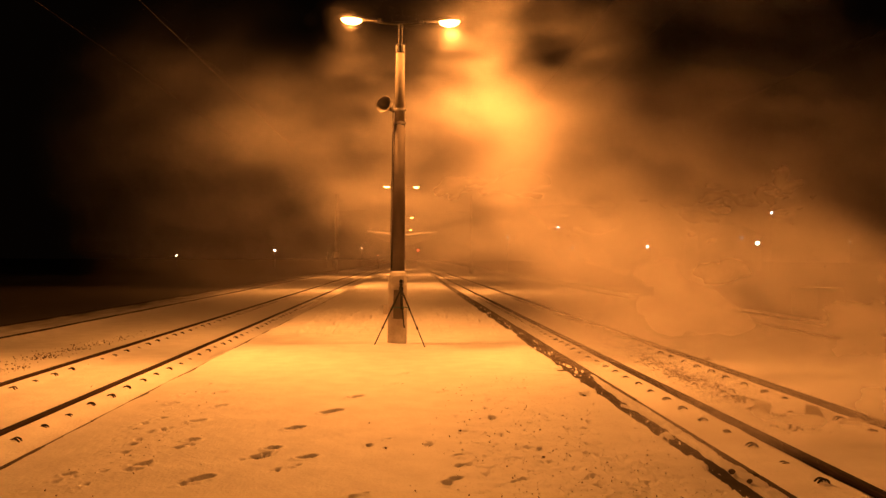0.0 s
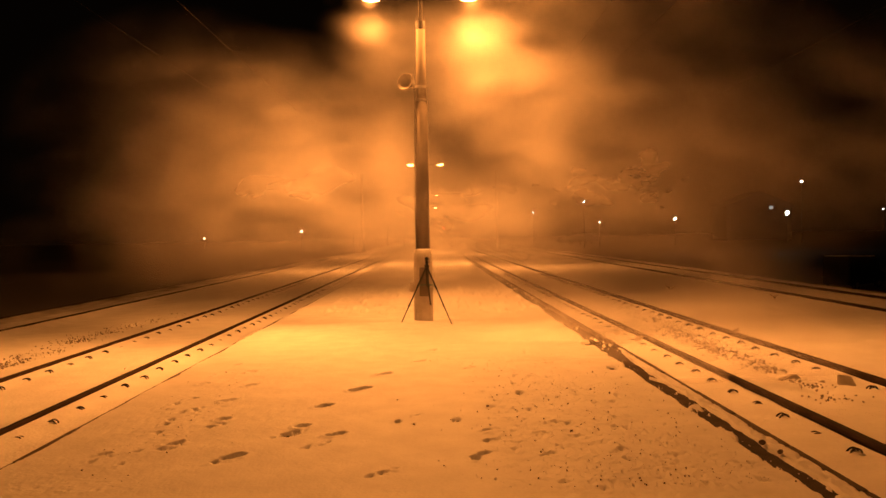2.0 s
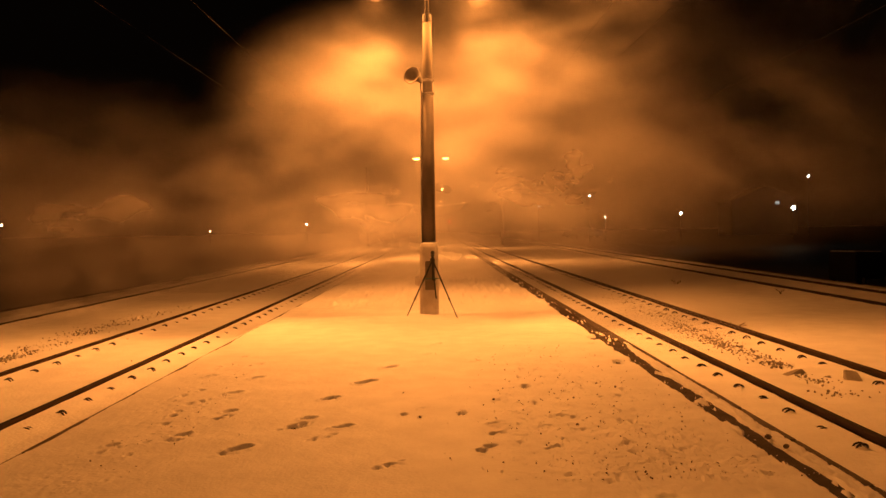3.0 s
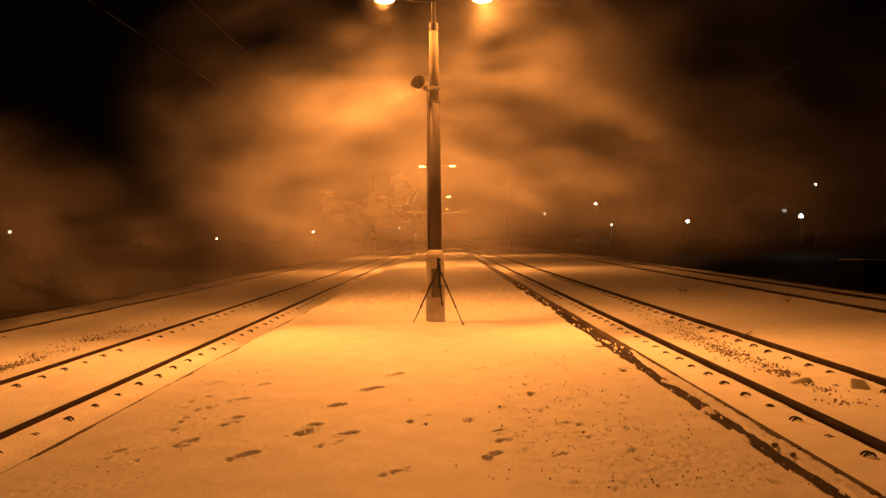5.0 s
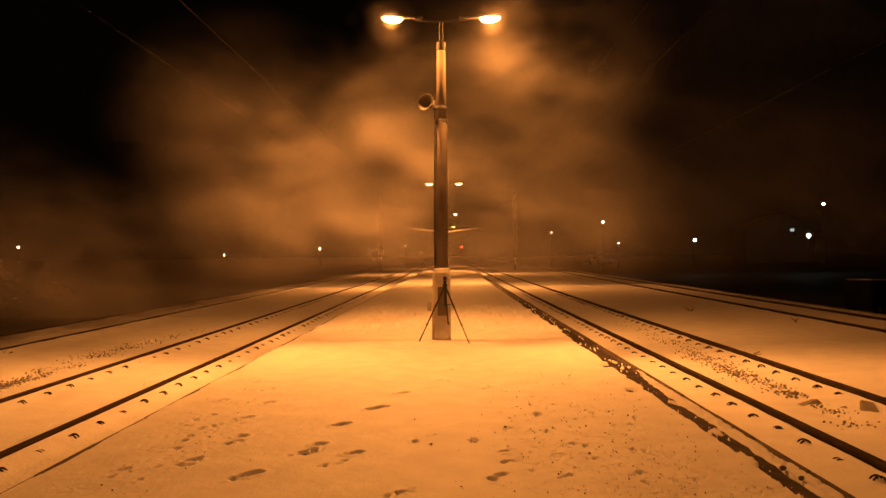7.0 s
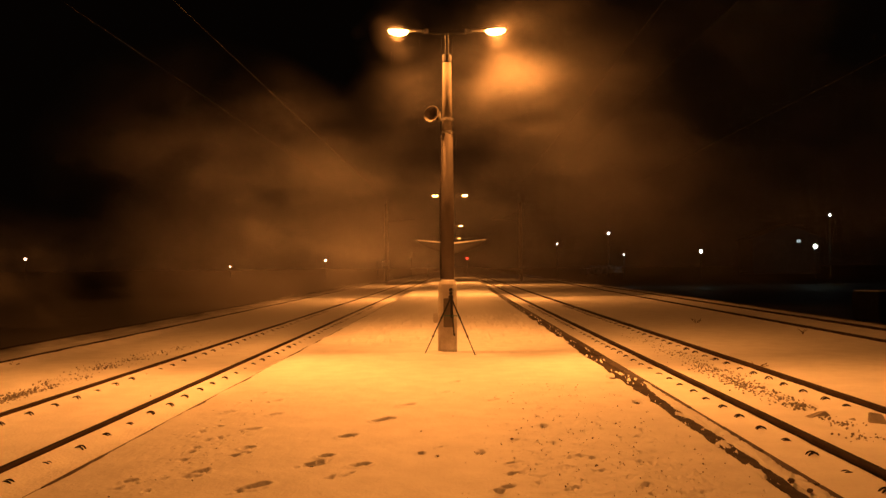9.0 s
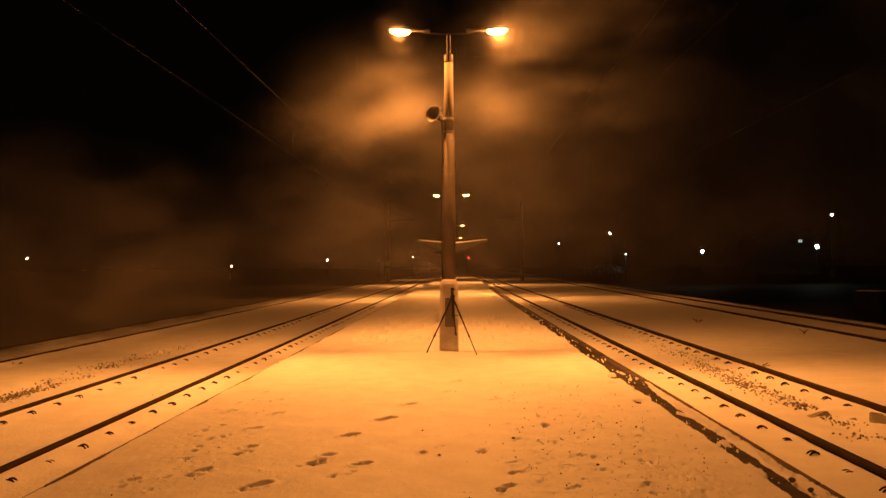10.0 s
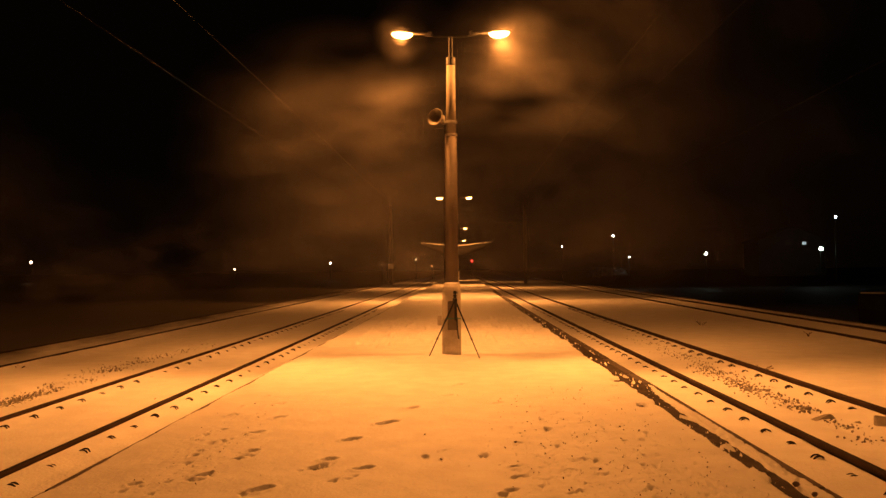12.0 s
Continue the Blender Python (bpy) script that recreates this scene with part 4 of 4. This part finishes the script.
def house():
    h = thing("house", 64.5, 158, 0, "dark two-storey house with one lit window", "house")
    bm = bmesh.new()
    box(bm, 13, 8, 6.6, pose(0, 4, 3.0))
    part("wall", bm, WALL_DARK, h)
    bm = bmesh.new()
    prism(bm, [(-7, 6.3), (7, 6.3), (7, 6.45), (0, 9.3), (-7, 6.45)], -0.5, 8.5)
    part("roof", bm, WALL_DARK, h)
    scale = 158 / 150.0
    wx, wz = 63.49 * scale - 64.5, 1.47 + (6.07 - 1.47) * scale
    for x, lit in ((wx, True), (wx - 3.2, False), (wx + 3.2, False)):
        bm = bmesh.new()
        for sx in (-0.42, 0, 0.42):
            box(bm, 0.07, 0.10, 1.25, pose(x + sx, -0.04, wz))
        for sz in (-0.62, 0.62):
            box(bm, 0.91, 0.10, 0.07, pose(x, -0.05, wz + sz))
        win = part("window", bm, DARK_METAL, h)
        for sx in (-0.21, 0.21):
            bm = bmesh.new()
            box(bm, 0.33, 0.02, 1.15, pose(x + sx, -0.02, wz))
            part("pane", bm, WINDOW_GLOW if lit else BLACK_RUBBER, win, "lit window pane" if lit else "")


house()


# ---- a van parked below the embankment ----
def van(x, y, z, turn):
    v = thing("van", x, y, z, "dark parked van with snow on its roof, below the embankment", "van")
    v.rotation_euler.z = radians(turn)
    side = [(-2.3, 0.35), (2.2, 0.35), (2.3, 0.95), (1.75, 1.15), (1.15, 2.05), (-2.25, 2.15), (-2.35, 1.2)]
    bm = bmesh.new()
    prism(bm, side, -0.9, 0.9)
    bmesh.ops.bevel(bm, geom=bm.edges[:], offset=0.07, segments=2, affect="EDGES", clamp_overlap=True)
    body = part("body", bm, DARK_STEEL, v, "dark painted van body")
    bm = bmesh.new()
    box(bm, 3.3, 1.6, 0.06, pose(-0.55, 0, 2.15, 0, 1.7, 0), 0.02)
    part("roof_snow", bm, SNOW, body, "thin snow on the roof")
    for sy in (-0.905, 0.905):
        for x0, x1 in ((-1.9, -0.9), (-0.75, 0.2), (0.35, 1.1)):
            bm = bmesh.new()
            box(bm, x1 - x0, 0.02, 0.55, pose((x0 + x1) / 2, sy, 1.6), 0.008)
            part("window", bm, BLACK_RUBBER, body)
    for wx in (-1.45, 1.4):
        for sy in (-0.82, 0.82):
            bm = bmesh.new()
            tube(bm, (wx, sy - 0.1, 0.33), (wx, sy + 0.1, 0.33), 0.33, seg=18)
            wheel = part("wheel", bm, BLACK_RUBBER, v)
            bm = bmesh.new()
            tube(bm, (wx, sy - 0.105, 0.33), (wx, sy + 0.105, 0.33), 0.19, seg=14)
            part("rim", bm, GALVANISED, wheel)


van(27.4, 52.0, -2.42, 35)


# ---- snowy bushes by the yard lamp ----
def bush(x, y, size, seed):
    rng = random.Random(seed)
    b = thing("bush", x, y, 0, "snow-laden bush at the edge of a lamplit yard", "bush", "yard bushes")
    bm = bmesh.new()
    for k in range(14):
        a = rng.uniform(0, 6.28)
        tip = Vector((math.cos(a) * size * rng.uniform(0.3, 0.9), math.sin(a) * size * rng.uniform(0.3, 0.8), size * rng.uniform(0.6, 1.1)))
        tube(bm, (0, 0, -0.4), tip, 0.035, 0.01, 5)
    part("stem", bm, TWIG, b)
    bm = bmesh.new()
    for k in range(170):
        a, e = rng.uniform(0, 6.28), rng.uniform(0.1, 1)
        p = Vector((math.cos(a) * size * rng.uniform(0.2, 1.0), math.sin(a) * size * rng.uniform(0.2, 0.9), size * (0.2 + 0.9 * e * rng.random())))
        bmesh.ops.create_icosphere(bm, subdivisions=1, radius=rng.uniform(0.08, 0.2), matrix=Matrix.Translation(p) @ pose(0, 0, 0, rng.uniform(0, 90), rng.uniform(0, 90), 0) @ Matrix.Diagonal((1.6, 0.8, 0.5, 1)))
    part("crown", bm, PINE, b)


for k, (bx, by, bs) in enumerate(((27.0, 147, 1.5), (28.6, 150, 1.8), (25.2, 146, 1.2), (30.0, 152, 1.4), (23.6, 147, 1.0), (26.0, 151, 1.6))):
    bush(bx, by, bs, 300 + k)


# ---- dry stalks in the snow ----
def stalks(x, y, z, height, seed):
    rng = random.Random(seed)
    bm = bmesh.new()
    for k in range(6):
        a = rng.uniform(0, 6.28)
        b = Vector((rng.uniform(-0.05, 0.05), rng.uniform(-0.05, 0.05), -0.06))
        mid = b + Vector((math.cos(a) * 0.05, math.sin(a) * 0.05, height * 0.6))
        tip = mid + Vector((math.cos(a) * 0.1, math.sin(a) * 0.1, height * rng.uniform(0.2, 0.5)))
        sweep(bm, [b, mid, tip], 0.006, 4)
    ob = link_mesh("dry_grass", bm, TWIG)
    ob.location = (x, y, z)
    tagged(ob, "dry grass stalks sticking out of the snow", "grass", "dry stalks")


for k, (gx, gy, gh) in enumerate(((-8.35, 14.81, 0.12), (7.27, 24.58, 0.18), (8.71, 20.45, 0.18), (5.11, 13.94, 0.11), (-4.27, 11.0, 0.07))):
    stalks(gx, gy, BED_Z, gh, 400 + k)


# ---- wind-blown snow ----
WIND = Vector((-2.0, 0.0, 0.0))
GUSTS = []          # (object, place, metres a second, when it passes the lamp post and how fast it comes down)


def billow(x, y, z, rx, ry, rz, dense, seed, tilt=0.0, drift=WIND, floor=1.1, pitch=0.0, edge=2.0, passes=None):
    """one rigid bank of blown snow: a lumpy lens-shaped body, denser where it is thicker; round ones make the lamp
    halos
    """
    bm = bmesh.new()
    bmesh.ops.create_uvsphere(bm, u_segments=40, v_segments=32, radius=1.0)
    thick = bm.verts.layers.float.new("thick")
    off = Vector((seed * 7.3, seed * 3.1, seed * 1.7))
    place = pose(x, y, z, pitch, tilt, 0)
    for v in bm.verts:
        n = v.co.normalized()
        lump = 1 + 0.04 * noise.fractal(n * 1.6 + off, 1.0, 2.0, 3)
        v.co = Vector((n.x * rx, n.y * ry * lump, n.z * rz))
        height = (place @ v.co).z
        low = min(1.0, max(0.0, (height + 0.05) / floor))
        v[thick] = dense * max(0.0, 1 - n.x * n.x - n.z * n.z) ** edge * low
    ob = link_mesh("blowing_snow", bm, BLOWN, smooth=True)
    ob.matrix_basis = place
    tagged(ob, "bank of fine wind-blown snow under the lamps, or an added shell for a lamp halo", "blowing snow", "banks of blown snow", "stuff")
    if drift is not None:
        GUSTS.append((ob, place.copy(), Vector(drift), passes))
    return ob


# banks by row: distance, half length, half depth, half height, height of the middle, share, lean towards the lamps
ROWS = [(13.0, 2.3, 0.10, 2.3, 3.2, 0.35, 35), (14.0, 2.1, 0.10, 2.0, 4.3, 0.16, -42), (15.0, 2.7, 0.12, 2.6, 3.9, 0.48, -38), (16.8, 3.3, 0.15, 3.2, 3.2, 0.80, -35),
        (19.5, 4.0, 0.20, 3.6, 2.6, 0.80, 28), (24.0, 5.0, 0.25, 3.6, 2.0, 0.75, -18)]


def gust(k, x0, dense, deep=1.0):
    """one gust: a bank in every row, set apart from the gusts before and after it; it passes the lamp post after x0 / 2 seconds"""
    rng = random.Random(k + 40)
    for y, rx, ry, rz, z, share, pitch in ROWS:
        share *= deep if y > 16 else 1.0
        if dense * share < 0.008:
            continue
        apart = (0.26 if y < 15 else 0.36 if y < 17 else 0.6) * (k % 3)
        billow(rng.uniform(-0.6, 0.6), y + apart, z + rng.uniform(-0.3, 0.3), rx * 1.35, ry, rz * 1.2, dense * share * 1.1, k * 5 + y, rng.uniform(-14, 14), floor=0.5, pitch=pitch, passes=(x0 / 2.0, 1.3 if y < 16 else 0.15))


for k, (x0, dense, deep) in enumerate(((-2.0, 0.07, 1.0), (1.5, 0.34, 1.1), (5.0, 0.30, 1.2), (8.6, 0.25, 1.5), (12.0, 0.15, 1.5), (15.4, 0.09, 1.0),
                                       (19.0, 0.07, 0.3), (22.6, 0.075, 0.2), (26.0, 0.075, 0.2), (29.0, 0.065, 0.2))):
    gust(k, x0, dense, deep)
# the plume that falls from one lantern at first
billow(1.7, 13.5, 3.6, 0.9, 0.12, 3.0, 0.11, 171, -16, (-0.9, 0, -1.1), 0.4, 34)
billow(2.6, 14.6, 2.8, 1.9, 0.12, 3.2, 0.22, 172, -26, (-0.9, 0, -1.0), 0.4, -34)
billow(1.7, 15.4, 3.8, 1.4, 0.12, 2.8, 0.12, 173, -12, (-1.2, 0, -0.9), 0.4, -34)
# the low banks over the tracks at first, which drift off and settle
SETTLING = (-0.7, 0, -0.85)
billow(3.3, 5.9, 0.35, 2.7, 0.12, 1.1, 0.32, 76, 4, SETTLING, 0.3)
billow(3.8, 7.4, 0.60, 3.2, 0.15, 1.3, 0.48, 77, 4, SETTLING, 0.3)
billow(4.4, 9.4, 0.7, 3.8, 0.2, 1.6, 0.65, 79, 6, SETTLING, 0.3)
billow(4.6, 11.0, 0.9, 4.0, 0.2, 1.9, 0.65, 81, 8, SETTLING, 0.3)
billow(4.8, 12.4, 1.3, 4.0, 0.2, 2.4, 0.50, 78, 14, SETTLING, 0.4)
# slower haze further down the platform
for k, (x0, dense) in enumerate(((-5, 0.10), (2, 0.16), (9, 0.10), (16, 0.04))):
    billow(x0, 35.0 + 1.5 * (k % 3), 1.8, 6.0, 0.4, 3.2, dense, k * 7 + 91, 5, (-1.7, 0, 0), 0.4)
# thin haze in the lamplight beyond the canopy
for k, (x0, dense) in enumerate(((-3.0, 0.26), (1.8, 0.12))):
    billow(x0, 66.0 + 1.5 * k, 1.6, 4.0, 0.4, 2.4, dense, k * 7 + 131, 0, (-0.1, 0, 0), 0.4)
# still shells of airborne snow, added round the two lanterns to make their halos
for side in (-1, 1):
    for radius, dense in ((0.20, 0.009), (0.34, 0.006), (0.58, 0.0045), (1.0, 0.005)):
        billow(POSTS[0][0] + 0.04 + side * 0.87, POSTS[0][1], LAMP_Z - 0.02, radius, radius, radius, dense, 160 + radius * 9 + side, 0, None, 0.4, edge=2.6)


def gust_shift(since, fall):
    """a gust comes down out of the dark over the lamps, and spreads off faster and lower once past them"""
    if since < 0:
        return Vector((-2.0 * since, 0, -fall * since))
    return Vector((-2.0 * since - 0.9 * since * since, 0, -0.22 * since * since))


def motions():
    for ob, place, drift, passes in GUSTS:
        if passes is None:
            walk(ob, [(k * 0.5, Matrix.Translation(drift * (k * 0.5)) @ place) for k in range(25)])
        else:
            walk(ob, [(k * 0.5, Matrix.Translation(gust_shift(k * 0.5 - passes[0], passes[1])) @ place) for k in range(25)])


motions()
